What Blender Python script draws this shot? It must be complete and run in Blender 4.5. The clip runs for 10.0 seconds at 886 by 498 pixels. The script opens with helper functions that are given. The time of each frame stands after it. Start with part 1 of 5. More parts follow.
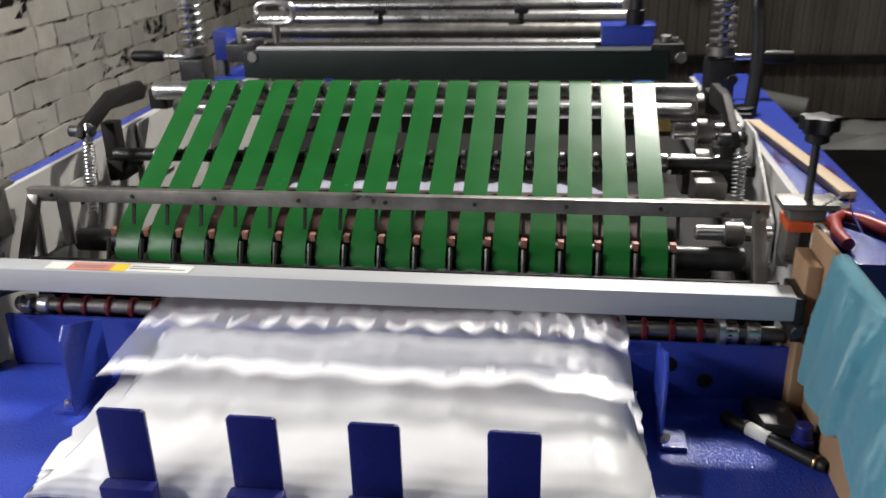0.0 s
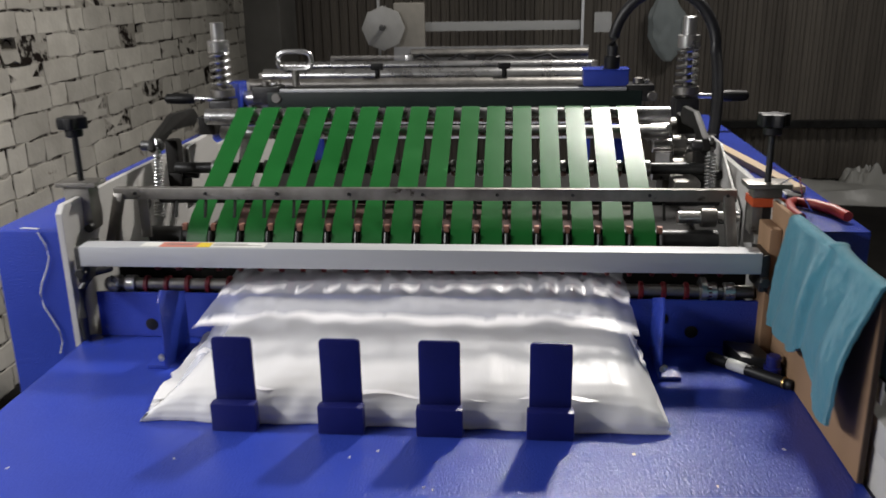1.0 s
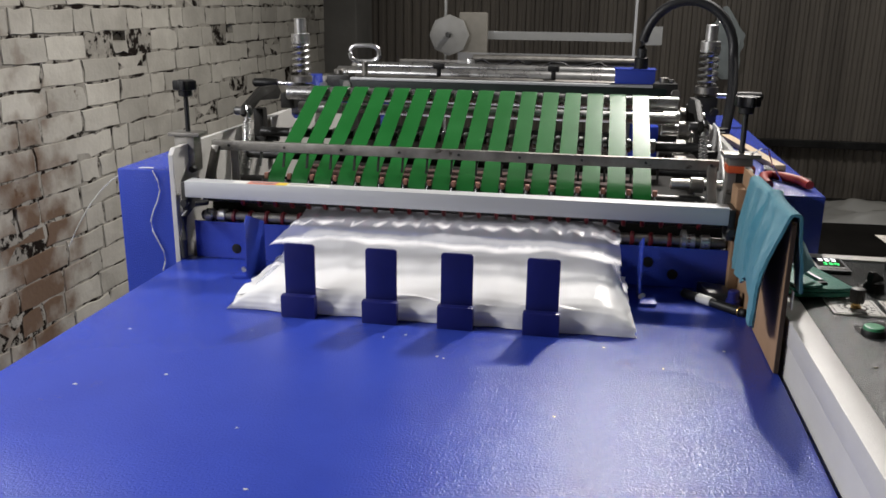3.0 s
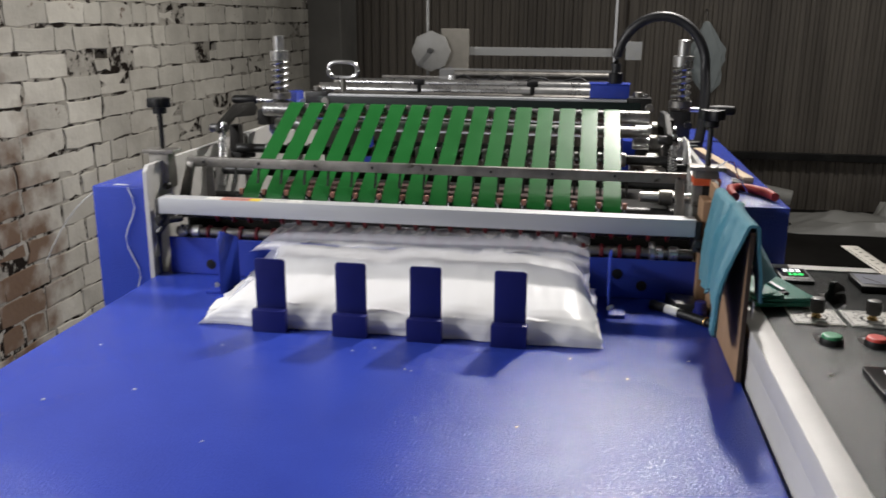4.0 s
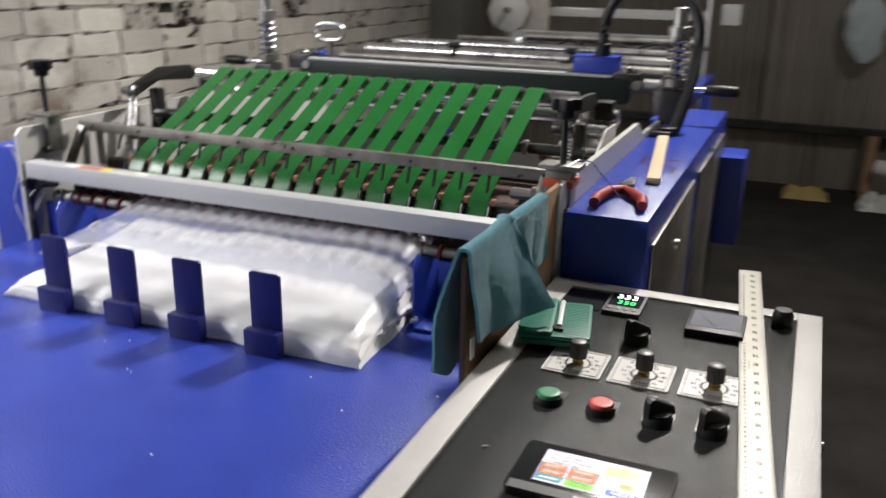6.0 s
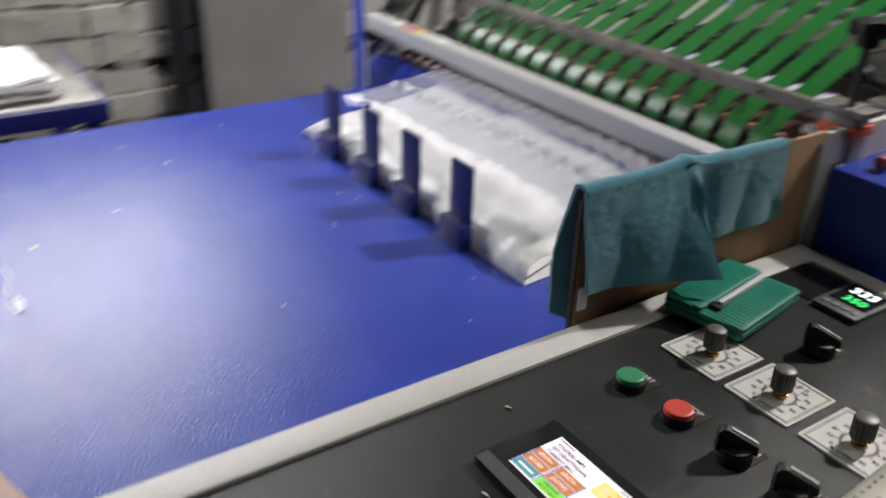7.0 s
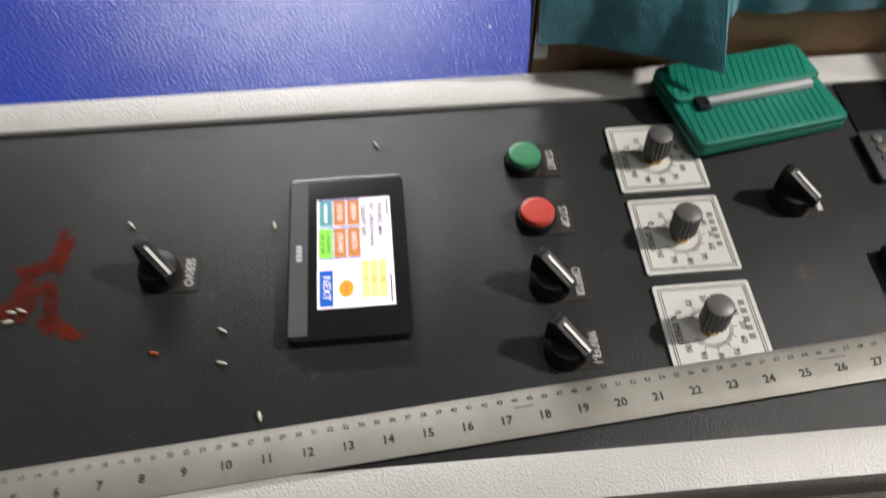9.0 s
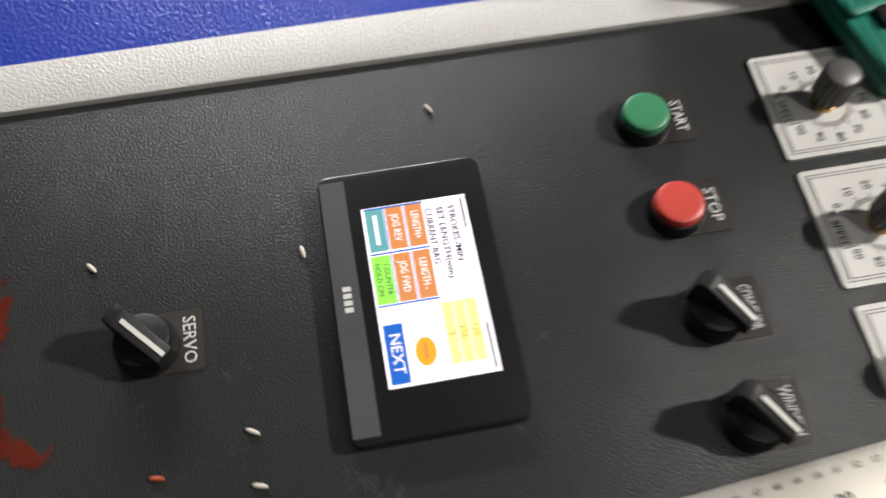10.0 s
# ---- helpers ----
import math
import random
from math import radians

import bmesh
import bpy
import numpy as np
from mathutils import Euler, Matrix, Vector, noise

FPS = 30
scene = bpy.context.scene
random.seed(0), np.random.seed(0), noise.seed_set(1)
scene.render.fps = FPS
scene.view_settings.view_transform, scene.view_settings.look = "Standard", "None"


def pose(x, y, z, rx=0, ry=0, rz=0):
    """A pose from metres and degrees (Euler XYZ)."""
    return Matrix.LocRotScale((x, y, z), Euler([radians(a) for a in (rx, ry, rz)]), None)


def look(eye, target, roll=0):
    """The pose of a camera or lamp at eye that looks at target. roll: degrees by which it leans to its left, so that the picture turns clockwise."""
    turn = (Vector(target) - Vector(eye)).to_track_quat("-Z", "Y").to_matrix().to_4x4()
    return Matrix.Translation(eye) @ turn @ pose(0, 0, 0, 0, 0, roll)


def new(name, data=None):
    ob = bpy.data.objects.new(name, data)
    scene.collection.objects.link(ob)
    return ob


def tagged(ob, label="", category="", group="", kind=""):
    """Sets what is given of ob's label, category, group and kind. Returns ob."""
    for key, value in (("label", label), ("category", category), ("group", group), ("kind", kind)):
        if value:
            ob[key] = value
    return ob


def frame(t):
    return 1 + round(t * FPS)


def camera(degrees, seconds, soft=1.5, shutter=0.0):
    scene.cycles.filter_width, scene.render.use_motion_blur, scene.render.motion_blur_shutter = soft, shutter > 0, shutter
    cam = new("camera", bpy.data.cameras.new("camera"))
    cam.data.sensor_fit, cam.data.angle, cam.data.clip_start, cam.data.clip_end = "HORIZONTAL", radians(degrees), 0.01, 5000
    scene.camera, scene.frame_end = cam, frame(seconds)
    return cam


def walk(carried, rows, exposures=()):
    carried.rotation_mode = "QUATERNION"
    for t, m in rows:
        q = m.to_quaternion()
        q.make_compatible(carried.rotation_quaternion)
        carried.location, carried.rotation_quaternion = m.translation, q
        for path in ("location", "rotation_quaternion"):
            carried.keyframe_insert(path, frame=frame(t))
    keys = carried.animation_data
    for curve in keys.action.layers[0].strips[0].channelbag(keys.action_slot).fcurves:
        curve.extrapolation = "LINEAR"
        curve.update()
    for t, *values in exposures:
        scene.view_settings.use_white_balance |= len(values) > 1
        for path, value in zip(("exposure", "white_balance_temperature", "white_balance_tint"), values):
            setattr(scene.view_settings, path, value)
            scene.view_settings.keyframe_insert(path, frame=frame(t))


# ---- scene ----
cam = camera(54.9, 10.0, soft=1.6, shutter=0.7)
PATH = [
    (0, (0.559, -0.894, 1.363), (0.296, 0.934, 0.596), -1.4),
    (0.5, (0.517, -1.008, 1.337), (0.335, 0.869, 0.672), -1.3),
    (1, (0.487, -1.154, 1.312), (0.313, 0.747, 0.715), -1.0),
    (1.5, (0.524, -1.274, 1.298), (0.292, 0.641, 0.768), 0.0),
    (2, (0.561, -1.38, 1.289), (0.269, 0.524, 0.75), 0.6),
    (3.3, (0.5869, -1.472, 1.2765), (0.2593, 0.4213, 0.7181), 0.7),
    (3.5, (0.59, -1.481, 1.278), (0.271, 0.417, 0.731), 0.8),
    (4, (0.621, -1.467, 1.28), (0.313, 0.438, 0.757), 0.4),
    (4.5, (0.691, -1.384, 1.302), (0.409, 0.525, 0.777), -0.6),
    (5, (0.811, -1.283, 1.296), (0.507, 0.619, 0.758), -0.4),
    (5.2, (0.8682, -1.2531, 1.3064), (0.5112, 0.6334, 0.7467), -0.53),
    (6.3, (1.246, -1.047, 1.307), (0.295, 0.574, 0.623), 1.9),
    (6.5, (1.28, -0.971, 1.293), (0.172, 0.527, 0.565), 2.5),
    (6.8, (1.3246, -0.928, 1.2902), (-0.002, 0.3372, 0.4962), 3.08),
    (7, (1.375, -0.84, 1.325), (-0.102, 0.144, 0.404), 1.6),
    (7.3, (1.4486, -0.7666, 1.3512), (-0.1124, -0.081, 0.3038), 2.1),
    (7.5, (1.466, -0.729, 1.369), (-0.079, -0.182, 0.223), 2.1),
    (7.8, (1.456, -0.6706, 1.397), (-0.0008, -0.3062, 0.083), 1.94),
    (8, (1.466, -0.645, 1.391), (0.018, -0.344, 0.045), 0.6),
    (8.3, (1.446, -0.5886, 1.3888), (0.0568, -0.3814, -0.035), -0.74),
    (8.5, (1.424, -0.537, 1.391), (0.107, -0.392, -0.107), -1.1),
    (8.7, (1.4168, -0.489, 1.3782), (0.1314, -0.3972, -0.1516), -1.3),
    (9, (1.39, -0.458, 1.361), (0.204, -0.354, -0.246), 0.0),
    (9.2, (1.3644, -0.46, 1.344), (0.247, -0.3344, -0.3154), 1.26),
    (9.5, (1.284, -0.472, 1.322), (0.307, -0.347, -0.419), 0.7),
    (9.7, (1.2416, -0.4892, 1.2962), (0.3008, -0.3548, -0.46), 0.22),
    (10, (1.193, -0.512, 1.258), (0.335, -0.348, -0.542), 0.6),
]
walk(cam, [(t, look(eye, target, roll)) for t, eye, target, roll in PATH],
     [(0, -0.27), (0.5, -0.29), (1, -0.57), (1.5, -0.36), (2, -0.24), (3.5, -0.34), (4.2, -0.3), (5, 0.0), (6.3, -0.09), (7, -0.35), (7.5, -0.36), (8.5, -0.14), (10, 0.02)])

# ---- light ----
world = bpy.data.worlds.new("world")
scene.world = world
world.use_nodes = True
world.node_tree.nodes["Background"].inputs[0].default_value = (0.55, 0.62, 0.75, 1)
world.node_tree.nodes["Background"].inputs[1].default_value = 0.1
scene.view_settings.exposure = 0.0


def lamp(name, eye, target, power, size_x, size_y, colour):
    """An area lamp, with no fixture modelled."""
    data = bpy.data.lights.new(name, "AREA")
    data.shape, data.size, data.size_y, data.energy, data.color = "RECTANGLE", size_x, size_y, power, colour
    ob = new(name, data)
    ob.matrix_world = look(eye, target)
    return ob


lamp("flood_lamp", (1.05, 1.74, 2.73), (0.4, -0.3, 0.8), 96, 0.17, 0.17, (1.0, 0.95, 0.90))
lamp("wall_tube_lamp", (-1.16, -0.75, 1.85), (0.45, -0.70, 0.8), 56, 1.3, 0.10, (0.98, 0.97, 0.98))
# added fill out of view, brightens the back wall; no known source there
lamp("hall_tube_lamp", (2.9, 1.3, 4.3), (0.9, 4.5, 0.8), 58, 1.2, 0.06, (1.0, 0.96, 0.91))

# ---- materials ----


def ramp_of(nodes, stops):
    r = nodes.new("ShaderNodeValToRGB")
    el = r.color_ramp.elements
    while len(el) < len(stops):
        el.new(0.5)
    for e, (p, c) in zip(el, stops):
        e.position, e.color = p, (*c, 1) if len(c) == 3 else c
    return r


def material(name, a, b=None, rough=0.5, metal=0.0, scale=30.0, bump=0.0, bump_scale=None, stretch=(1, 1, 1), spec=0.5,
             rough_var=0.1, island=0.0, wear=None, wear_at=0.68, wear_scale=6.0):
    """A surface: two base colours mixed by noise at two scales, with roughness and relief that vary with it."""
    m = bpy.data.materials.new(name)
    m.use_nodes = True
    n, l = m.node_tree.nodes, m.node_tree.links
    p = n["Principled BSDF"]
    p.inputs["Metallic"].default_value = metal
    p.inputs["Specular IOR Level"].default_value = spec
    geo = n.new("ShaderNodeNewGeometry")
    mp = n.new("ShaderNodeMapping")
    mp.inputs["Scale"].default_value = stretch
    l.new(geo.outputs["Position"], mp.inputs["Vector"])
    big, fine = n.new("ShaderNodeTexNoise"), n.new("ShaderNodeTexNoise")
    for t, s, d in ((big, scale * 0.22, 4), (fine, scale, 6)):
        t.inputs["Scale"].default_value, t.inputs["Detail"].default_value = s, d
        l.new(mp.outputs[0], t.inputs["Vector"])
    mix = n.new("ShaderNodeMath")
    mix.operation = "MULTIPLY_ADD"
    l.new(big.outputs["Fac"], mix.inputs[0])
    mix.inputs[1].default_value = 0.6
    half = n.new("ShaderNodeMath")
    half.operation = "MULTIPLY"
    half.inputs[1].default_value = 0.4
    l.new(fine.outputs["Fac"], half.inputs[0])
    l.new(half.outputs[0], mix.inputs[2])
    b = b or tuple(c * 0.82 for c in a)
    col = ramp_of(n, [(0.36, b), (0.62, a)])
    l.new(mix.outputs[0], col.inputs[0])
    out = col.outputs[0]
    if wear:
        wn = n.new("ShaderNodeTexNoise")
        wn.inputs["Scale"].default_value, wn.inputs["Detail"].default_value, wn.inputs["Roughness"].default_value = wear_scale, 8, 0.7
        l.new(geo.outputs["Position"], wn.inputs["Vector"])
        wr = ramp_of(n, [(wear_at, (0, 0, 0)), (wear_at + 0.04, (1, 1, 1))])
        l.new(wn.outputs["Fac"], wr.inputs[0])
        wm = n.new("ShaderNodeMix")
        wm.data_type = "RGBA"
        l.new(wr.outputs[0], wm.inputs["Factor"])
        l.new(out, wm.inputs["A"])
        wm.inputs["B"].default_value = (*wear, 1)
        out = wm.outputs["Result"]
    if island:
        info = n.new("ShaderNodeObjectInfo")
        val = n.new("ShaderNodeMapRange")
        val.inputs["To Min"].default_value, val.inputs["To Max"].default_value = 1 - island, 1 + island
        add = n.new("ShaderNodeMath")
        add.operation = "ADD"
        l.new(info.outputs["Random"], add.inputs[0])
        l.new(geo.outputs["Random Per Island"], add.inputs[1])
        fr = n.new("ShaderNodeMath")
        fr.operation = "FRACT"
        l.new(add.outputs[0], fr.inputs[0])
        l.new(fr.outputs[0], val.inputs["Value"])
        hs = n.new("ShaderNodeHueSaturation")
        l.new(val.outputs[0], hs.inputs["Value"])
        l.new(out, hs.inputs["Color"])
        out = hs.outputs[0]
    l.new(out, p.inputs["Base Color"])
    rr = n.new("ShaderNodeMapRange")
    rr.inputs["To Min"].default_value, rr.inputs["To Max"].default_value = max(0.03, rough - rough_var), min(1, rough + rough_var)
    l.new(mix.outputs[0], rr.inputs["Value"])
    l.new(rr.outputs[0], p.inputs["Roughness"])
    if bump:
        bt = n.new("ShaderNodeTexNoise")
        bt.inputs["Scale"].default_value, bt.inputs["Detail"].default_value = bump_scale or scale * 3, 3
        l.new(mp.outputs[0], bt.inputs["Vector"])
        bp = n.new("ShaderNodeBump")
        bp.inputs["Strength"].default_value, bp.inputs["Distance"].default_value = bump, 0.002
        l.new(bt.outputs["Fac"], bp.inputs["Height"])
        l.new(bp.outputs[0], p.inputs["Normal"])
    return m


def glow(name, colour, strength):
    m = bpy.data.materials.new(name)
    m.use_nodes = True
    p = m.node_tree.nodes["Principled BSDF"]
    p.inputs["Base Color"].default_value = (*[c * 0.3 for c in colour], 1)
    p.inputs["Emission Color"].default_value, p.inputs["Emission Strength"].default_value = (*colour, 1), strength
    p.inputs["Roughness"].default_value = 0.25
    return m


def film_material(name, clear, colour=(0.86, 0.88, 0.92), rough=0.22, through_light=0.3, crease=0.35):
    """Thin plastic film: part of the light goes through, part is scattered, with a glossy skin."""
    m = bpy.data.materials.new(name)
    m.use_nodes = True
    n, l = m.node_tree.nodes, m.node_tree.links
    p = n["Principled BSDF"]
    p.inputs["Base Color"].default_value, p.inputs["Roughness"].default_value = (*colour, 1), rough
    tex = n.new("ShaderNodeTexNoise")
    tex.inputs["Scale"].default_value, tex.inputs["Detail"].default_value = 45, 5
    geo = n.new("ShaderNodeNewGeometry")
    mp = n.new("ShaderNodeMapping")
    mp.inputs["Scale"].default_value = (1.0, 0.25, 1.0)
    l.new(geo.outputs["Position"], mp.inputs["Vector"])
    l.new(mp.outputs[0], tex.inputs["Vector"])
    bp = n.new("ShaderNodeBump")
    bp.inputs["Strength"].default_value, bp.inputs["Distance"].default_value = crease, 0.004
    l.new(tex.outputs["Fac"], bp.inputs["Height"])
    l.new(bp.outputs[0], p.inputs["Normal"])
    tl, tr = n.new("ShaderNodeBsdfTranslucent"), n.new("ShaderNodeBsdfTransparent")
    tl.inputs[0].default_value = (*colour, 1)
    m1, m2 = n.new("ShaderNodeMixShader"), n.new("ShaderNodeMixShader")
    m1.inputs[0].default_value, m2.inputs[0].default_value = through_light, clear
    l.new(p.outputs[0], m1.inputs[1])
    l.new(tl.outputs[0], m1.inputs[2])
    l.new(m1.outputs[0], m2.inputs[1])
    l.new(tr.outputs[0], m2.inputs[2])
    l.new(m2.outputs[0], n["Material Output"].inputs["Surface"])
    return m


def brick_paint():
    """Whitewashed brick, the wash worn down to brown brick and soot in places."""
    m = material("whitewashed_brick", (0.58, 0.56, 0.50), (0.42, 0.40, 0.355), 0.85, scale=11, bump=1.0, bump_scale=55, spec=0.2, island=0.13,
                 wear=(0.13, 0.085, 0.06), wear_at=0.645, wear_scale=8.0)
    n, l = m.node_tree.nodes, m.node_tree.links
    p = n["Principled BSDF"]
    old = p.inputs["Base Color"].links[0].from_socket
    geo = n.new("ShaderNodeNewGeometry")
    sep = n.new("ShaderNodeSeparateXYZ")
    l.new(geo.outputs["Position"], sep.inputs[0])
    # a stain that runs down the wall from one place
    near = n.new("ShaderNodeMapping")
    near.inputs["Location"].default_value, near.inputs["Scale"].default_value = (0, -1.02 * 2.6, -0.42 * 1.15), (0, 2.6, 1.15)
    l.new(geo.outputs["Position"], near.inputs["Vector"])
    ln = n.new("ShaderNodeVectorMath")
    ln.operation = "LENGTH"
    l.new(near.outputs[0], ln.inputs[0])
    ns = n.new("ShaderNodeTexNoise")
    ns.inputs["Scale"].default_value, ns.inputs["Detail"].default_value = 9, 8
    l.new(geo.outputs["Position"], ns.inputs["Vector"])
    ad = n.new("ShaderNodeMath")
    ad.operation = "MULTIPLY_ADD"
    l.new(ns.outputs["Fac"], ad.inputs[0])
    ad.inputs[1].default_value = 1.6
    l.new(ln.outputs["Value"], ad.inputs[2])
    rm = ramp_of(n, [(0.68, (0.9, 0.9, 0.9)), (1.0, (0, 0, 0))])
    sc = n.new("ShaderNodeMath")
    sc.operation = "MULTIPLY"
    sc.inputs[1].default_value = 0.65
    l.new(ad.outputs[0], sc.inputs[0])
    l.new(sc.outputs[0], rm.inputs[0])
    mx = n.new("ShaderNodeMix")
    mx.data_type = "RGBA"
    l.new(rm.outputs[0], mx.inputs["Factor"])
    l.new(old, mx.inputs["A"])
    mx.inputs["B"].default_value = (0.15, 0.085, 0.05, 1)
    l.new(mx.outputs["Result"], p.inputs["Base Color"])
    return m


BLUE = material("blue_enamel", (0.030, 0.058, 0.38), (0.026, 0.049, 0.325), 0.225, scale=14, bump=0.58, bump_scale=330, rough_var=0.05, spec=0.46,
                wear=(0.045, 0.074, 0.39), wear_at=0.72, wear_scale=22)
NAVY = material("dark_blue_enamel", (0.012, 0.016, 0.13), (0.010, 0.013, 0.10), 0.35, scale=20, bump=0.2, bump_scale=350)
ALU = material("extruded_aluminium", (0.50, 0.51, 0.52), (0.42, 0.43, 0.44), 0.52, 0.35, 25, 0.15, 160, (0.1, 1, 1), wear=(0.33, 0.33, 0.33), wear_at=0.66, wear_scale=12)
STEEL = material("bright_steel", (0.68, 0.68, 0.68), (0.48, 0.48, 0.48), 0.28, 0.92, 40, 0.1)
GREYSTEEL = material("dull_steel", (0.30, 0.29, 0.27), (0.17, 0.16, 0.15), 0.45, 0.9, 45, 0.25, wear=(0.08, 0.07, 0.06), wear_at=0.62, wear_scale=30)
DARKSTEEL = material("oily_dark_steel", (0.06, 0.06, 0.06), (0.03, 0.03, 0.03), 0.4, 0.6, 35, 0.3)
BLACK = material("black_plastic", (0.011, 0.011, 0.012), (0.007, 0.007, 0.007), 0.48, scale=60, bump=0.15, spec=0.28)
RUBBER = material("black_rubber", (0.016, 0.017, 0.02), (0.01, 0.01, 0.012), 0.45, scale=50, bump=0.2)
MATTBLACK = material("matt_black_steel", (0.014, 0.013, 0.012), (0.007, 0.007, 0.006), 0.6, scale=20, bump=0.3, spec=0.2)
GREEN = material("green_belt", (0.011, 0.128, 0.024), (0.008, 0.102, 0.018), 0.33, spec=0.50, scale=25, bump=0.12, bump_scale=500, wear=(0.03, 0.19, 0.05), wear_at=0.66, wear_scale=20)
DARKGREEN = material("dark_green_enamel", (0.010, 0.019, 0.017), (0.007, 0.013, 0.012), 0.48, scale=15, spec=0.3)
WHITE = material("off_white_enamel", (0.55, 0.54, 0.515), (0.46, 0.45, 0.43), 0.32, scale=16, bump=0.42, bump_scale=600, wear=(0.30, 0.28, 0.25), wear_at=0.72, wear_scale=18)
PANEL = material("black_textured_enamel", (0.034, 0.036, 0.036), (0.026, 0.028, 0.028), 0.24, spec=0.17, scale=18, bump=0.34, bump_scale=850, rough_var=0.05, wear=(0.046, 0.047, 0.046), wear_at=0.63, wear_scale=30)
RED = material("dark_red_ring", (0.16, 0.012, 0.018), None, 0.4)
PINK = material("copper_tab", (0.42, 0.20, 0.15), (0.20, 0.09, 0.06), 0.5, 0.2, 90)
BROWN = material("red_brown_underside", (0.075, 0.026, 0.017), (0.03, 0.012, 0.009), 0.7)
CARD = material("brown_cardboard", (0.30, 0.19, 0.115), (0.23, 0.145, 0.085), 0.85, scale=22, bump=0.3, stretch=(1, 1, 0.15), spec=0.2)
CARDEDGE = material("cardboard_edge", (0.05, 0.032, 0.022), None, 0.9)
MORTAR = material("washed_mortar", (0.44, 0.42, 0.375), (0.25, 0.235, 0.205), 0.95, scale=22, bump=1.0, bump_scale=90, spec=0.1, wear=(0.016, 0.012, 0.010), wear_at=0.495, wear_scale=15)
BRICK = brick_paint()
PLASTER = material("grey_plaster", (0.36, 0.35, 0.33), (0.25, 0.245, 0.23), 0.9, scale=5, bump=0.4, bump_scale=50, spec=0.15)
# darker copy of PLASTER: the pillar's weaker light is put into the colour
DIM_PLASTER = material("dimmed_grey_plaster", (0.24, 0.235, 0.22), (0.15, 0.147, 0.138), 0.9, scale=5, bump=0.4, bump_scale=50, spec=0.15)
SHEETMETAL = material("sooty_corrugated_steel", (0.19, 0.17, 0.145), (0.115, 0.102, 0.088), 0.66, 0.1, 4, 0.2, 30, (6, 6, 0.35))
CONCRETE = material("dark_oily_concrete", (0.030, 0.028, 0.026), (0.014, 0.013, 0.012), 0.92, spec=0.12, scale=5, bump=0.5, bump_scale=45)
CEIL = material("sooty_roof_steel", (0.14, 0.13, 0.12), (0.09, 0.085, 0.08), 0.8, scale=3)
FILM = film_material("clear_plastic_film", 0.62, (0.78, 0.80, 0.91), 0.26, crease=0.10)
HEM = film_material("folded_plastic_hem", 0.04, (0.95, 0.935, 0.95), 0.3, 0.2, crease=0.12)
PILE = film_material("white_plastic_film", 0.0, (0.91, 0.905, 0.90), 0.36, 0.30, crease=0.20)
SACK = film_material("milky_plastic_sack", 0.0, (0.68, 0.68, 0.65), 0.30, 0.25, crease=0.35)
ACRYLIC = film_material("hazy_acrylic", 0.62, (0.70, 0.72, 0.72), 0.15, crease=0.02)
LABEL_W = material("label_white", (0.7, 0.7, 0.66), None, 0.5)
LABEL_R = material("label_red", (0.62, 0.22, 0.16), None, 0.5)
LABEL_Y = material("label_yellow", (0.75, 0.55, 0.04), None, 0.5)
INK = material("black_ink", (0.02, 0.02, 0.02), None, 0.6)
GREYINK = material("grey_ink", (0.22, 0.21, 0.20), None, 0.6)
WHITEINK = material("white_print", (0.62, 0.62, 0.60), None, 0.5)
DIAL = material("dial_plate_white", (0.68, 0.67, 0.64), (0.6, 0.59, 0.56), 0.4, scale=40)
KNOB = material("grey_knob", (0.10, 0.098, 0.095), (0.075, 0.073, 0.07), 0.42, scale=60)
KNOBCAP = material("knob_cap", (0.15, 0.147, 0.143), None, 0.45, 0.3)
BRASS = material("brass", (0.55, 0.36, 0.14), (0.42, 0.27, 0.1), 0.3, 1.0)
PLATE = material("black_label_plate", (0.044, 0.038, 0.034), (0.022, 0.019, 0.017), 0.3, scale=60, wear=(0.10, 0.085, 0.07), wear_at=0.66, wear_scale=70)
BTN_G = material("green_button", (0.035, 0.21, 0.095), None, 0.4, scale=40)
BTN_R = material("red_button", (0.52, 0.055, 0.04), None, 0.4, scale=40)
HMIGREY = material("grey_bezel", (0.055, 0.057, 0.06), None, 0.5, scale=80)
HMIBLACK = material("glossy_black_bezel", (0.013, 0.013, 0.014), None, 0.2, rough_var=0.03)
TOWEL = material("teal_terry", (0.066, 0.222, 0.282), (0.051, 0.187, 0.243), 0.95, scale=70, bump=0.7, bump_scale=900, spec=0.1)
TOWEL.node_tree.nodes["Principled BSDF"].inputs["Sheen Weight"].default_value = 0.3
WALLET = material("green_leatherette", (0.006, 0.19, 0.13), (0.005, 0.15, 0.105), 0.42, scale=60, bump=0.2)
WOOD = material("handle_wood", (0.26, 0.085, 0.033), (0.16, 0.050, 0.020), 0.5, scale=30, bump=0.2, stretch=(0.2, 1, 1))
STICK = material("pale_wood", (0.55, 0.42, 0.26), (0.42, 0.31, 0.19), 0.65, scale=30, stretch=(1, 0.2, 1))
BLADE = material("worn_blade", (0.46, 0.44, 0.40), (0.32, 0.30, 0.27), 0.38, 0.8, 22, 0.2, wear=(0.30, 0.085, 0.03), wear_at=0.64, wear_scale=26)
ORANGE = material("orange_red_paint", (0.50, 0.085, 0.022), (0.40, 0.06, 0.015), 0.5, scale=40)
VERMILION = material("vermilion_powder", (0.17, 0.024, 0.013), (0.06, 0.014, 0.010), 0.9, scale=90, spec=0.1)
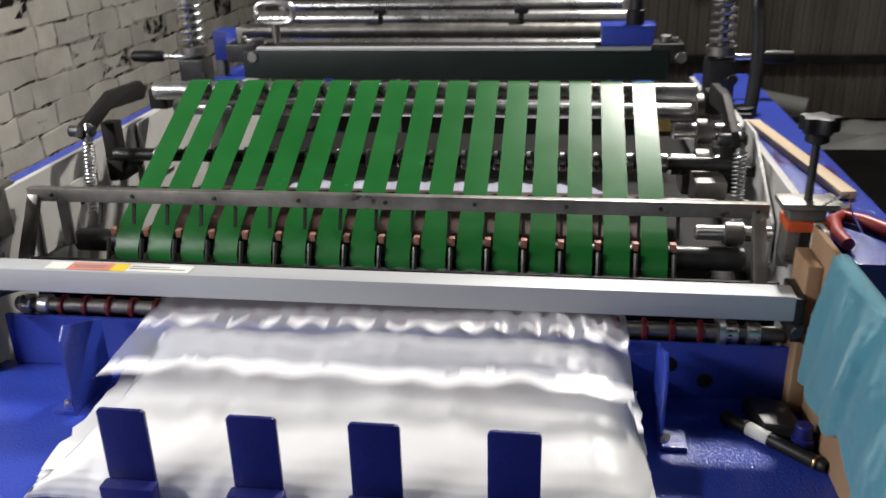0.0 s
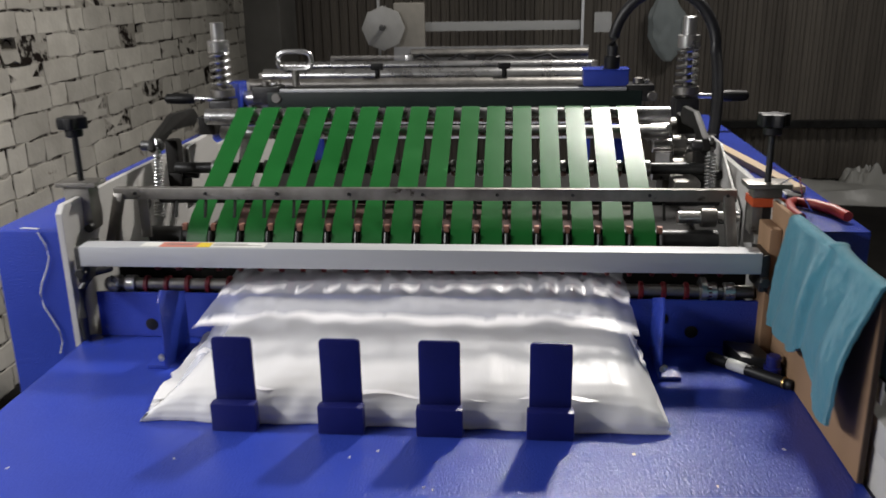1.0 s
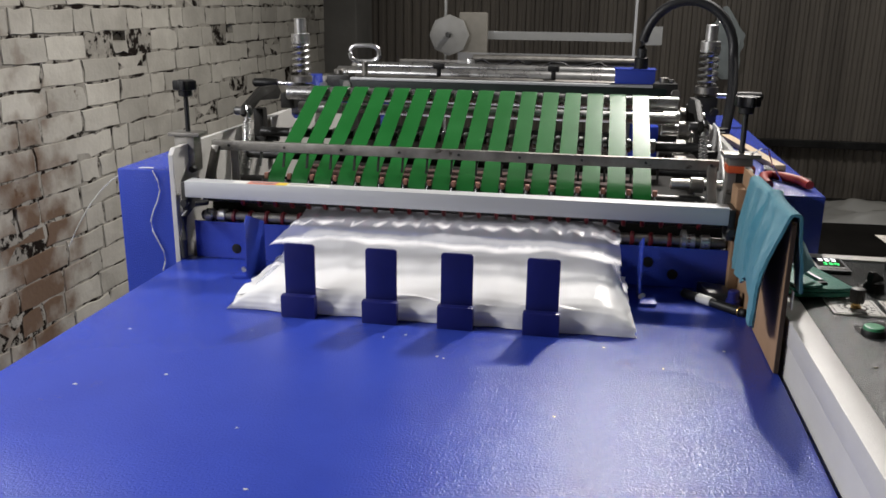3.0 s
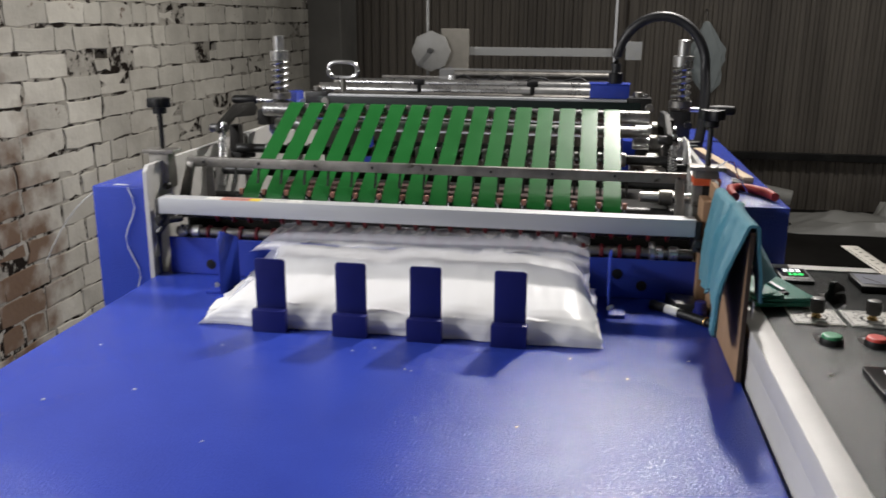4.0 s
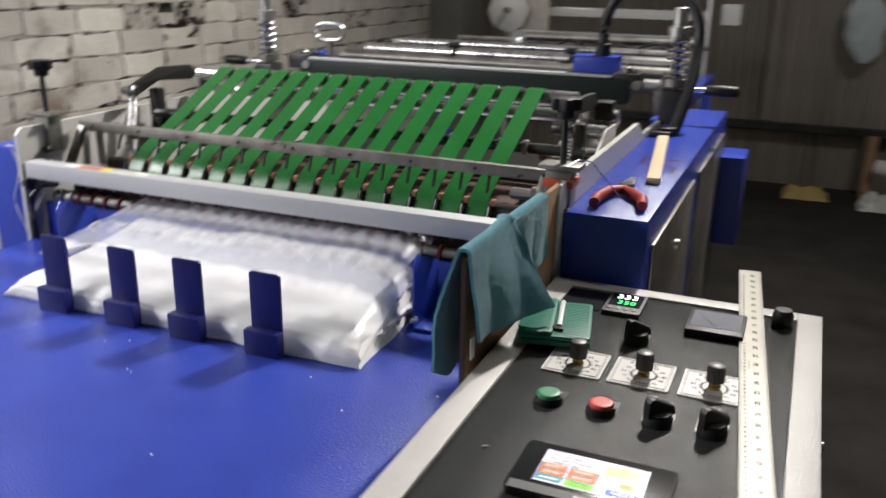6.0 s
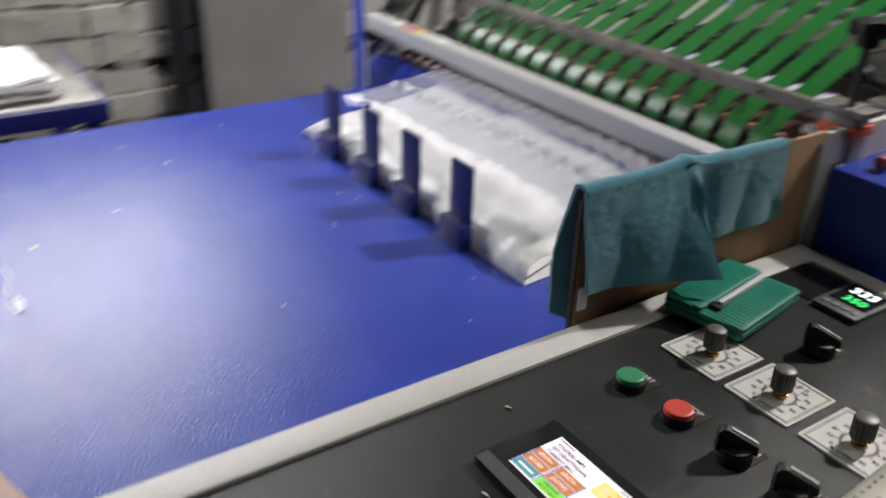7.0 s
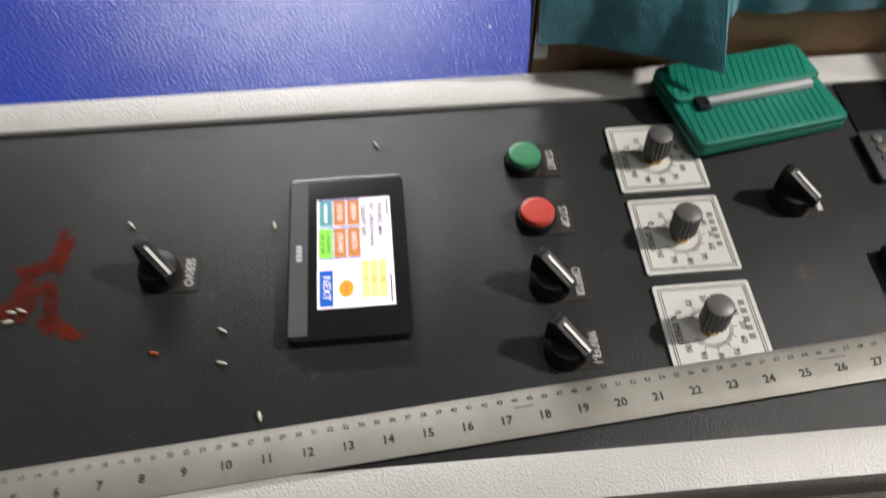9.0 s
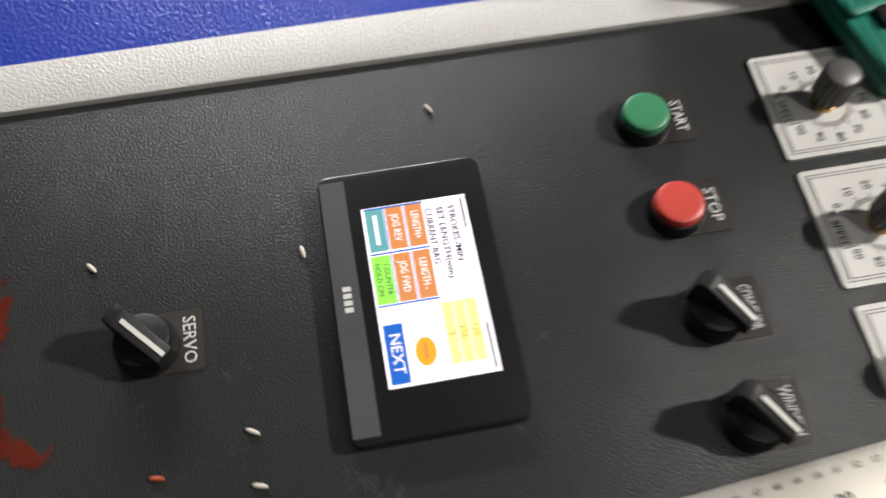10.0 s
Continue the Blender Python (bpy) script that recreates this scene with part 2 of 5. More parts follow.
def dusty(m, clear):
    """Lets the surface beneath show through a thin layer of powder."""
    n, l = m.node_tree.nodes, m.node_tree.links
    mx, tr = n.new("ShaderNodeMixShader"), n.new("ShaderNodeBsdfTransparent")
    mx.inputs[0].default_value = clear
    l.new(n["Principled BSDF"].outputs[0], mx.inputs[1])
    l.new(tr.outputs[0], mx.inputs[2])
    l.new(mx.outputs[0], n["Material Output"].inputs["Surface"])


dusty(VERMILION, 0.62)
PLIERS = material("red_grip", (0.36, 0.035, 0.03), (0.25, 0.025, 0.02), 0.45)
RULER = material("ruler_steel", (0.40, 0.385, 0.345), (0.31, 0.295, 0.26), 0.48, 0.55, 24, 0.1, wear=(0.13, 0.09, 0.06), wear_at=0.645, wear_scale=20)
GRAIN = material("rice_grain", (0.62, 0.57, 0.48), None, 0.6)
LCD_W = glow("lcd_white", (1.0, 0.91, 0.98), 1.2)
LCD_O = glow("lcd_orange", (0.68, 0.26, 0.09), 0.95)
LCD_Y = glow("lcd_yellow", (1.0, 0.80, 0.30), 1.05)
LCD_A = glow("lcd_amber", (0.88, 0.38, 0.03), 1.0)
LCD_G = glow("lcd_lime", (0.32, 0.85, 0.10), 1.0)
LCD_T = glow("lcd_teal", (0.14, 0.40, 0.42), 0.9)
LCD_B = glow("lcd_blue", (0.02, 0.13, 0.55), 0.95)
LCD_D = glow("lcd_dark", (0.05, 0.06, 0.10), 0.5)
SEG_W = glow("segment_white", (0.95, 1.0, 1.0), 3.0)
SEG_G = glow("segment_green", (0.06, 0.9, 0.2), 2.0)

# ---- building helpers ----
ROOT = {}


def thing(name, base, label, category, group="", kind=""):
    ob = new(name)
    ob.location = base
    ob.empty_display_size = 0.02
    ROOT[ob.name] = Vector(base)
    return tagged(ob, label, category, group, kind)


def mesh_of(bm, name, mat, smooth=False):
    me = bpy.data.meshes.new(name)
    bm.normal_update()
    bm.to_mesh(me)
    bm.free()
    if mat:
        me.materials.append(mat)
    if smooth:
        me.shade_smooth()
        me.set_sharp_from_angle(angle=radians(38))
    return me


def part(name, bm, mat, parent, label="", smooth=True):
    """One mesh, given in world metres, as a part of a thing or of a part."""
    top = parent
    while top.parent:
        top = top.parent
    base = ROOT.get(top.name, top.location)
    bmesh.ops.translate(bm, verts=bm.verts, vec=-Vector(base))
    ob = new(name, mesh_of(bm, name, mat, smooth))
    ob.parent = parent
    if label:
        ob["label"] = label
    return ob


def solid(name, bm, mat, label, category, group="", kind="", smooth=True):
    """A thing that is one mesh."""
    return tagged(new(name, mesh_of(bm, name, mat, smooth)), label, category, group, kind)


def box(x0, x1, y0, y1, z0, z1, bevel=0.0, bm=None, seg=2):
    own = bmesh.new()
    bmesh.ops.create_cube(own, size=1.0)
    for v in own.verts:
        v.co = Vector(((x0 + x1) / 2 + v.co.x * (x1 - x0), (y0 + y1) / 2 + v.co.y * (y1 - y0), (z0 + z1) / 2 + v.co.z * (z1 - z0)))
    if bevel:
        bmesh.ops.bevel(own, geom=own.edges[:], offset=bevel, segments=seg, profile=0.6, affect="EDGES")
    return join(bm, own)


def join(bm, own):
    if bm is None:
        return own
    me = bpy.data.meshes.new("tmp")
    own.to_mesh(me)
    own.free()
    bm.from_mesh(me)
    bpy.data.meshes.remove(me)
    return bm


def turned(p0, p1, profile, seg=20, bm=None):
    """A body of revolution from p0 to p1; profile: (share of the length, radius)."""
    p0, p1 = Vector(p0), Vector(p1)
    axis = (p1 - p0)
    q = Vector((0, 0, 1)).rotation_difference(axis.normalized())
    own = bmesh.new()
    rings = []
    for s, r in profile:
        c = p0 + axis * s
        rings.append([own.verts.new(c + q @ Vector((r * math.cos(2 * math.pi * k / seg), r * math.sin(2 * math.pi * k / seg), 0))) for k in range(seg)])
    for a, b in zip(rings, rings[1:]):
        for k in range(seg):
            own.faces.new((a[k], a[(k + 1) % seg], b[(k + 1) % seg], b[k]))
    own.faces.new(rings[0][::-1])
    own.faces.new(rings[-1])
    return join(bm, own)


def rod(p0, p1, r, seg=16, bm=None, c=0.0015):
    n = (Vector(p1) - Vector(p0)).length
    e = min(c / n, 0.2)
    return turned(p0, p1, [(0, r * 0.86), (e, r), (1 - e, r), (1, r * 0.86)], seg, bm)


def pipe(points, r, seg=10, bm=None, taper=None):
    """A round tube through points."""
    pts = [Vector(p) for p in points]
    own = bmesh.new()
    rings = []
    up = Vector((0, 0, 1))
    for i, p in enumerate(pts):
        d = (pts[min(i + 1, len(pts) - 1)] - pts[max(i - 1, 0)]).normalized()
        u = d.cross(up)
        if u.length < 0.05:
            u = d.cross(Vector((1, 0, 0)))
        u.normalize()
        w = u.cross(d)
        rr = r * (taper[i] if taper else 1)
        rings.append([own.verts.new(p + (u * math.cos(2 * math.pi * k / seg) + w * math.sin(2 * math.pi * k / seg)) * rr) for k in range(seg)])
    for a, b in zip(rings, rings[1:]):
        for k in range(seg):
            own.faces.new((a[k], a[(k + 1) % seg], b[(k + 1) % seg], b[k]))
    own.faces.new(rings[0][::-1])
    own.faces.new(rings[-1])
    bmesh.ops.recalc_face_normals(own, faces=own.faces[:])
    return join(bm, own)


def coil(p0, p1, radius, wire, turns, bm=None):
    p0, p1 = Vector(p0), Vector(p1)
    q = Vector((0, 0, 1)).rotation_difference((p1 - p0).normalized())
    n = int(turns * 12)
    return pipe([p0 + (p1 - p0) * (i / n) + q @ Vector((radius * math.cos(i * math.pi / 6), radius * math.sin(i * math.pi / 6), 0)) for i in range(n + 1)], wire, 6, bm)


def prism(outline, lo, hi, axis="x", bevel=0.0, bm=None):
    """An outline in the two other axes, drawn out along an axis from lo to hi."""
    own = bmesh.new()
    put = {"x": lambda a, b, c: (c, a, b), "y": lambda a, b, c: (a, c, b), "z": lambda a, b, c: (a, b, c)}[axis]
    lower = [own.verts.new(put(a, b, lo)) for a, b in outline]
    upper = [own.verts.new(put(a, b, hi)) for a, b in outline]
    k = len(outline)
    own.faces.new(lower[::-1])
    own.faces.new(upper)
    for i in range(k):
        own.faces.new((lower[i], lower[(i + 1) % k], upper[(i + 1) % k], upper[i]))
    bmesh.ops.recalc_face_normals(own, faces=own.faces[:])
    if bevel:
        bmesh.ops.bevel(own, geom=own.edges[:], offset=bevel, segments=2, profile=0.6, affect="EDGES")
    return join(bm, own)


def rounded(x0, x1, y0, y1, r, n=5):
    out = []
    for cx, cy, a0 in ((x1 - r, y1 - r, 0), (x0 + r, y1 - r, 90), (x0 + r, y0 + r, 180), (x1 - r, y0 + r, 270)):
        for i in range(n + 1):
            a = radians(a0 + 90 * i / n)
            out.append((cx + r * math.cos(a), cy + r * math.sin(a)))
    return out


def letters(body, size, m, bm=None, depth=0.0002, width=None, bold=0.0):
    """Words in the built-in font as a mesh, at the pose m, centred."""
    cu = bpy.data.curves.new("letters", "FONT")
    cu.body, cu.size, cu.align_x, cu.align_y, cu.extrude, cu.resolution_u, cu.offset = body, size, "CENTER", "CENTER", depth, 2, bold
    ob = new("letters", cu)
    me = bpy.data.meshes.new_from_object(ob.evaluated_get(bpy.context.evaluated_depsgraph_get()))
    if width and ob.dimensions.x > 0:
        xs = [v.co.x for v in me.vertices]
        m = m @ Matrix.Diagonal((width / max(1e-6, max(xs) - min(xs)), 1, 1, 1))
    me.transform(m)
    bpy.data.objects.remove(ob)
    bpy.data.curves.remove(cu)
    own = bmesh.new()
    own.from_mesh(me)
    bpy.data.meshes.remove(me)
    return join(bm, own)


def sheet(fn, nu, nv, bm=None):
    own = bmesh.new()
    g = [[own.verts.new(fn(i / nu, j / nv)) for j in range(nv + 1)] for i in range(nu + 1)]
    for i in range(nu):
        for j in range(nv):
            own.faces.new((g[i][j], g[i + 1][j], g[i + 1][j + 1], g[i][j + 1]))
    return join(bm, own)


def thick(bm, t):
    bmesh.ops.recalc_face_normals(bm, faces=bm.faces[:])
    bmesh.ops.solidify(bm, geom=bm.faces[:], thickness=t)
    return bm


# ---- the hall ----
TOP = 0.80        # table top
WALL_X = -1.235   # face of the brick wall
WALL_Y = 4.70     # corrugated back wall

solid("floor", box(-1.5, 6.2, -6.2, 5.0, -0.1, 0.0), CONCRETE, "dark oily concrete workshop floor", "floor", kind="structure", smooth=False)
solid("ceiling", box(-1.6, 6.3, -6.3, 5.1, 4.6, 4.7), CEIL, "sooty sheet-steel workshop roof", "ceiling", kind="structure", smooth=False)
solid("wall_east", box(6.0, 6.2, -6.2, 5.0, 0, 4.6), PLASTER, "plain grey plastered wall", "wall", kind="structure", smooth=False)
solid("wall_south", box(-1.5, 6.0, -6.2, -6.0, 0, 4.6), PLASTER, "plain grey plastered wall", "wall", kind="structure", smooth=False)


def corrugated_wall():
    pitch, x0, x1 = 0.062, -1.3, 6.0
    prof = ((0.0, 0.0), (0.30, 0.0), (0.44, 0.011), (0.86, 0.011), (1.0, 0.0))
    bm = bmesh.new()
    xs = [(x0 + pitch * (i + s), d) for i in range(int((x1 - x0) / pitch)) for s, d in prof[:-1]]
    for z0, z1, set_back in ((0.0, 0.37, 0.018), (0.39, 2.45, 0.0), (2.41, 4.6, -0.006)):
        lo = [bm.verts.new((x, WALL_Y + set_back - d, z0)) for x, d in xs]
        hi = [bm.verts.new((x, WALL_Y + set_back - d, z1)) for x, d in xs]
        for i in range(len(xs) - 1):
            bm.faces.new((lo[i], lo[i + 1], hi[i + 1], hi[i]))
    box(x0, x1, WALL_Y + 0.03, WALL_Y + 0.15, 0, 4.6, bm=bm)
    wall = solid("wall_north", bm, SHEETMETAL, "sooty brown corrugated steel sheet wall", "wall", kind="structure", smooth=False)
    rail = part("rail", box(x0, x1, WALL_Y - 0.07, WALL_Y - 0.025, 0.355, 0.405, 0.004), DARKSTEEL, wall, "dark steel rail along the sheets", smooth=False)
    for x in (0.9, 3.1, 5.0):
        part("cover_strip", box(x, x + 0.06, WALL_Y - 0.04, WALL_Y - 0.026, 0.41, 4.6, 0.003), SHEETMETAL, wall, smooth=False)
    return wall


corrugated_wall()
solid("pillar", box(WALL_X - 0.02, -1.005, 4.25, 4.66, 0, 4.6, 0.012), DIM_PLASTER, "grey plastered concrete corner pillar", "pillar", kind="structure", smooth=False)
solid("pilaster", box(WALL_X - 0.02, WALL_X + 0.065, -0.03, 0.46, 0, 4.6, 0.008), PLASTER, "rough grey cement pilaster on the brick wall", "pilaster", kind="structure", smooth=False)
solid("down_pipe", rod((WALL_X + 0.035, -0.10, 0.0), (WALL_X + 0.035, -0.10, 4.5), 0.032), DARKSTEEL, "dark iron pipe standing against the brick wall", "pipe")

# ---- the bag machine: table ----
machine = thing("bag_making_machine", (0.34, 0.0, 0.0), "blue plastic-bag making machine with green belts and a delivery table", "machine")
table_top = part("table_top", box(-0.1705, 0.853, -0.866, 0.020, TOP - 0.03, TOP, 0.003), BLUE, machine, "glossy blue enamelled delivery table")
for x in (-0.13, 0.78):
    for y in (-0.82, -0.1):
        part("table_leg", box(x - 0.025, x + 0.025, y - 0.025, y + 0.025, 0.0, TOP - 0.03, 0.003), NAVY, machine)
apron = box(-0.150, 0.845, 0.012, 0.018, TOP + 0.001, 0.872, 0.001)
apron = part("apron", apron, BLUE, machine, "blue steel apron with bolt holes")
for x, z in ((-0.068, 0.821), (-0.027, 0.844), (0.045, 0.824), (0.695, 0.844), (0.738, 0.824)):
    part("hole", rod((x, 0.0108, z), (x, 0.016, z), 0.0095, 18, c=0.0005), BLACK, apron, "dark round bolt hole")

# ---- front bar and rollers ----
bar = part("front_bar", box(-0.146, 0.817, -0.027, 0.004, 0.926, 0.956, 0.0015), ALU, machine, "square aluminium tube across the outlet")
for x0, x1, mat in ((-0.055, -0.027, LABEL_W), (-0.026, 0.028, LABEL_R), (0.0285, 0.048, LABEL_Y), (0.0485, 0.128, LABEL_W)):
    part("sticker", box(x0, x1, -0.0235, -0.003, 0.9562, 0.9567), mat, bar, smooth=False)
for x0, x1, y in ((-0.022, 0.022, -0.014), (-0.018, 0.020, -0.019), (0.052, 0.10, -0.013), (0.052, 0.122, -0.019)):
    part("print_bar", box(x0, x1, y + 0.0018, y + 0.0042, 0.9568, 0.9570), GREYINK, bar, smooth=False)
for x in (-0.148, 0.822):
    part("bar_end", box(x - 0.006, x + 0.006, -0.026, 0.03, 0.90, 0.953, 0.002), DARKSTEEL, machine)
    part("bolt", rod((x, -0.032, 0.915), (x, -0.02, 0.915), 0.008, 6), DARKSTEEL, machine)

lower = part("lower_roller", rod((-0.14, 0.030, 0.880), (0.825, 0.030, 0.880), 0.0095), GREYSTEEL, machine, "dull steel delivery roller")
upper = part("upper_roller", rod((-0.14, 0.040, 0.912), (0.825, 0.040, 0.912), 0.0075), DARKSTEEL, machine)
for x in (-0.125, -0.10, 0.765, 0.79):
    part("bearing", rod((x - 0.008, 0.030, 0.880), (x + 0.008, 0.030, 0.880), 0.0135), STEEL, machine)
for i in range(27):
    x = -0.075 + i * 0.0322
    part("o_ring", turned((x - 0.004, 0.030, 0.880), (x + 0.004, 0.030, 0.880), [(0, 0.010), (0.2, 0.0135), (0.8, 0.0135), (1, 0.010)], 14), RED, lower)
    part("o_ring", turned((x + 0.012, 0.040, 0.912), (x + 0.020, 0.040, 0.912), [(0, 0.008), (0.2, 0.013), (0.8, 0.013), (1, 0.008)], 14), RED, upper)
part("clamp_ring", rod((0.748, 0.030, 0.882), (0.758, 0.030, 0.882), 0.019), STEEL, machine)
part("cross_plate", box(-0.14, 0.825, 0.075, 0.080, 0.80, 0.925), MATTBLACK, machine)

# ---- belts ----
PITCH, BELT_W, BELT_X = 0.04767, 0.0335, -0.048
RUN = [(0.140, 0.888), (0.1255, 0.905), (0.1265, 0.918), (0.141, 0.9375), (0.153, 0.9480), (0.163, 0.9545), (0.30, 1.0205), (0.437, 1.0865), (0.446, 1.0890), (0.456, 1.0885), (0.465, 1.083),
       (0.470, 1.072), (0.466, 1.060), (0.455, 1.054)]


def belt_mesh():
    bm = bmesh.new()
    out = []
    n = len(RUN)
    for i, (y, z) in enumerate(RUN):
        a, b = Vector(RUN[i - 1] if i else (0.16, 0.886)), Vector(RUN[(i + 1) % n])
        t = (b - a).normalized()
        nn = Vector((-t.y, t.x)) * 0.0019
        out.append(((y, z), (y - nn.x, z - nn.y)))
    quad = []
    for (o, k) in out:
        quad.append([bm.verts.new((0, o[0], o[1])), bm.verts.new((BELT_W, o[0], o[1])), bm.verts.new((BELT_W, k[0], k[1])), bm.verts.new((0, k[0], k[1]))])
    for a, b in zip(quad, quad[1:]):
        for k in range(4):
            bm.faces.new((a[k], a[(k + 1) % 4], b[(k + 1) % 4], b[k]))
    bm.faces.new(quad[0])
    bm.faces.new(quad[-1][::-1])
    bmesh.ops.recalc_face_normals(bm, faces=bm.faces[:])
    return bm


bm = belt_mesh()
bmesh.ops.translate(bm, verts=bm.verts, vec=-ROOT[machine.name])
belt_data = mesh_of(bm, "belt", GREEN, True)
for i in range(16):
    ob = new("belt", belt_data)
    ob.parent, ob.location = machine, (BELT_X + i * PITCH, 0, 0)
part("top_roller", rod((-0.115, 0.451, 1.0715), (0.765, 0.451, 1.0715), 0.0155), STEEL, machine, "bright steel belt roller")
part("second_roller", rod((-0.10, 0.485, 1.035), (0.765, 0.485, 1.035), 0.013), STEEL, machine)
part("nose_roller", rod((-0.12, 0.162, 0.918), (0.80, 0.162, 0.918), 0.016), DARKSTEEL, machine)
for y, z in ((0.235, 0.965), (0.315, 1.0)):
    part("idler_roller", rod((-0.13, y, z), (0.815, y, z), 0.010), DARKSTEEL, machine)
part("belt_underside", box(-0.05, 0.71, 0.18, 0.44, 0.905, 0.909), BROWN, machine, "red-brown return run of the belts", smooth=False)
for i in range(17):
    x = BELT_X - (PITCH - BELT_W) / 2 + i * PITCH
    part("guide_pin", rod((x, 0.118, 0.905), (x, 0.131, 0.935), 0.0030, 8), DARKSTEEL, machine)
    part("guide_tab", box(x - 0.0040, x + 0.0040, 0.144, 0.154, 0.932, 0.943, 0.001), PINK, machine, "copper-pink guide tab")
    part("hanger", prism([(0.129, 1.0), (0.133, 1.0), (0.118, 0.962), (0.114, 0.962)], x - 0.002, x + 0.002), MATTBLACK, machine)
    part("idler_collar", rod((x - 0.0055, 0.315, 1.0), (x + 0.0055, 0.315, 1.0), 0.0145, 12), STEEL, machine)

# flat bar that holds the hangers, bent down at both ends
bracket = part("cross_bar", box(-0.156, 0.814, 0.119, 0.131, 0.990, 1.009, 0.0015), GREYSTEEL, machine, "flat grey steel bar across the belts")
for x in (-0.150, 0.80):
    part("bar_leg", prism([(0.119, 1.0), (0.131, 1.0), (0.085, 0.925), (0.070, 0.925)], x - 0.006, x + 0.010, bevel=0.001), GREYSTEEL, bracket)
    part("bar_leg", box(x + 0.030, x + 0.046, 0.126, 0.131, 0.925, 0.995, 0.001), GREYSTEEL, bracket)
for i in range(9):
    x = -0.12 + i * 0.115
    part("screw", rod((x, 0.117, 1.0), (x, 0.121, 1.0), 0.003, 8), DARKSTEEL, bracket)

# ---- side plates and drive boxes ----
for x0, x1, yf in ((-0.1815, -0.172, -0.012), (0.846, 0.856, 0.012)):
    plate = part("side_plate", prism([(yf, 0.62), (yf, 1.000), (yf + 0.012, 1.012), (0.60, 1.012), (0.66, 0.98), (1.10, 0.97), (1.10, 0.62)], x0, x1, bevel=0.001), WHITE, machine,
                 "off-white machine side plate", smooth=False)
part("inner_plate", prism([(0.146, 0.900), (0.152, 0.980), (0.312, 0.974), (0.305, 0.900)], -0.167, -0.163), WHITE, machine, "off-white inner plate with a slot", smooth=False)
part("plate_slot", prism([(0.250, 0.938), (0.255, 0.956), (0.266, 0.956), (0.268, 0.946), (0.258, 0.936)], -0.1632, -0.1620), BLACK, machine, smooth=False)
part("inner_plate", prism([(0.462, 0.90), (0.466, 1.010), (0.604, 1.016), (0.600, 0.90)], -0.167, -0.163), WHITE, machine, smooth=False)
part("inner_plate", prism([(0.20, 0.90), (0.20, 0.955), (0.36, 1.035), (0.44, 1.035), (0.44, 0.90)], 0.838, 0.842), WHITE, machine, smooth=False)
part("plate_slot", rod((0.835, 0.245, 0.945), (0.844, 0.245, 0.945), 0.006, 10), BLACK, machine)
left_box = part("drive_box", box(-0.312, -0.187, 0.030, 1.12, 0.05, 0.962, 0.004), BLUE, machine, "blue sheet-steel drive cover")
right_box = part("drive_box", box(0.857, 0.980, 0.036, 1.135, 0.05, 0.970, 0.004), BLUE, machine, "blue sheet-steel drive cover with grey doors")
for y0, y1 in ((0.075, 0.53), (0.60, 1.08)):
    part("door_panel", box(0.9805, 0.986, y0, y1, 0.10, 0.925, 0.003), GREYSTEEL, right_box, "grey steel service door")
part("door_latch", rod((0.986, 0.30, 0.86), (0.996, 0.30, 0.86), 0.010, 12), STEEL, right_box)
part("switch_box", box(0.9865, 1.045, 1.00, 1.13, 0.66, 0.88, 0.004), BLUE, right_box, "small blue switch box")
part("thread", pipe([(-0.236 + 0.012 * math.sin(i * 0.9), 0.026, 0.962 - 0.02 * i) for i in range(11)], 0.0011, 6), LABEL_W, left_box, "loose white thread")
part("thread", pipe([(-0.236 - 0.03 * i, 0.03 + 0.012 * i, 0.966 - 0.0025 * i * i) for i in range(10)], 0.0011, 6), LABEL_W, left_box, "loose white thread")
part("hose", pipe([(-0.13, 0.03, 0.905), (-0.148, 0.005, 0.905), (-0.160, -0.008, 0.885), (-0.163, -0.010, 0.84), (-0.163, -0.010, 0.805)], 0.006), RUBBER, machine, "black air hose")


def clamp(x, y):
    """A star knob on a threaded rod above its clamp block."""
    k = part("clamp_block", box(x - 0.022, x + 0.018, y - 0.016, y + 0.016, 0.958, 1.026, 0.002), GREYSTEEL, machine, "dull steel slide block")
    part("slot", box(x - 0.008, x + 0.004, y - 0.0175, y - 0.0155, 0.967, 1.012), BLACK, k, smooth=False)
    part("cap_plate", box(x - 0.032, x + 0.030, y - 0.020, y + 0.020, 1.026, 1.033, 0.001), GREYSTEEL, k)
    part("threaded_rod", turned((x, y, 0.95), (x, y, 1.112), [(i / 60, 0.0050 if i % 2 else 0.0043) for i in range(61)], 10), DARKSTEEL, k)
    lobes = []
    for i in range(40):
        a = 2 * math.pi * i / 40
        r = 0.0195 + 0.0035 * math.cos(5 * a)
        lobes.append((x + r * math.cos(a), y + r * math.sin(a)))
    b = prism(lobes, 1.112, 1.130, "z", 0.003)
    rod((x, y, 1.100), (x, y, 1.113), 0.013, 16, b)
    part("star_knob", b, BLACK, k, "black plastic star knob")
    part("lock_screw", rod((x + 0.016, y - 0.016, 0.965), (x + 0.016, y - 0.03, 0.965), 0.007, 12), BLACK, k)
    return k


clamp(-0.177, 0.066)
right_clamp = clamp(0.842, 0.072)
tape = part("tape", box(0.818, 0.864, 0.050, 0.094, 1.000, 1.012, 0.002), ORANGE, right_clamp, "orange tape wound round the block")
part("loose_wire", pipe([(0.85, 0.055, 1.03), (0.87, 0.05, 1.045), (0.885, 0.07, 1.04), (0.90, 0.10, 1.01), (0.925, 0.12, 0.975)], 0.0012, 6), STEEL, right_clamp)

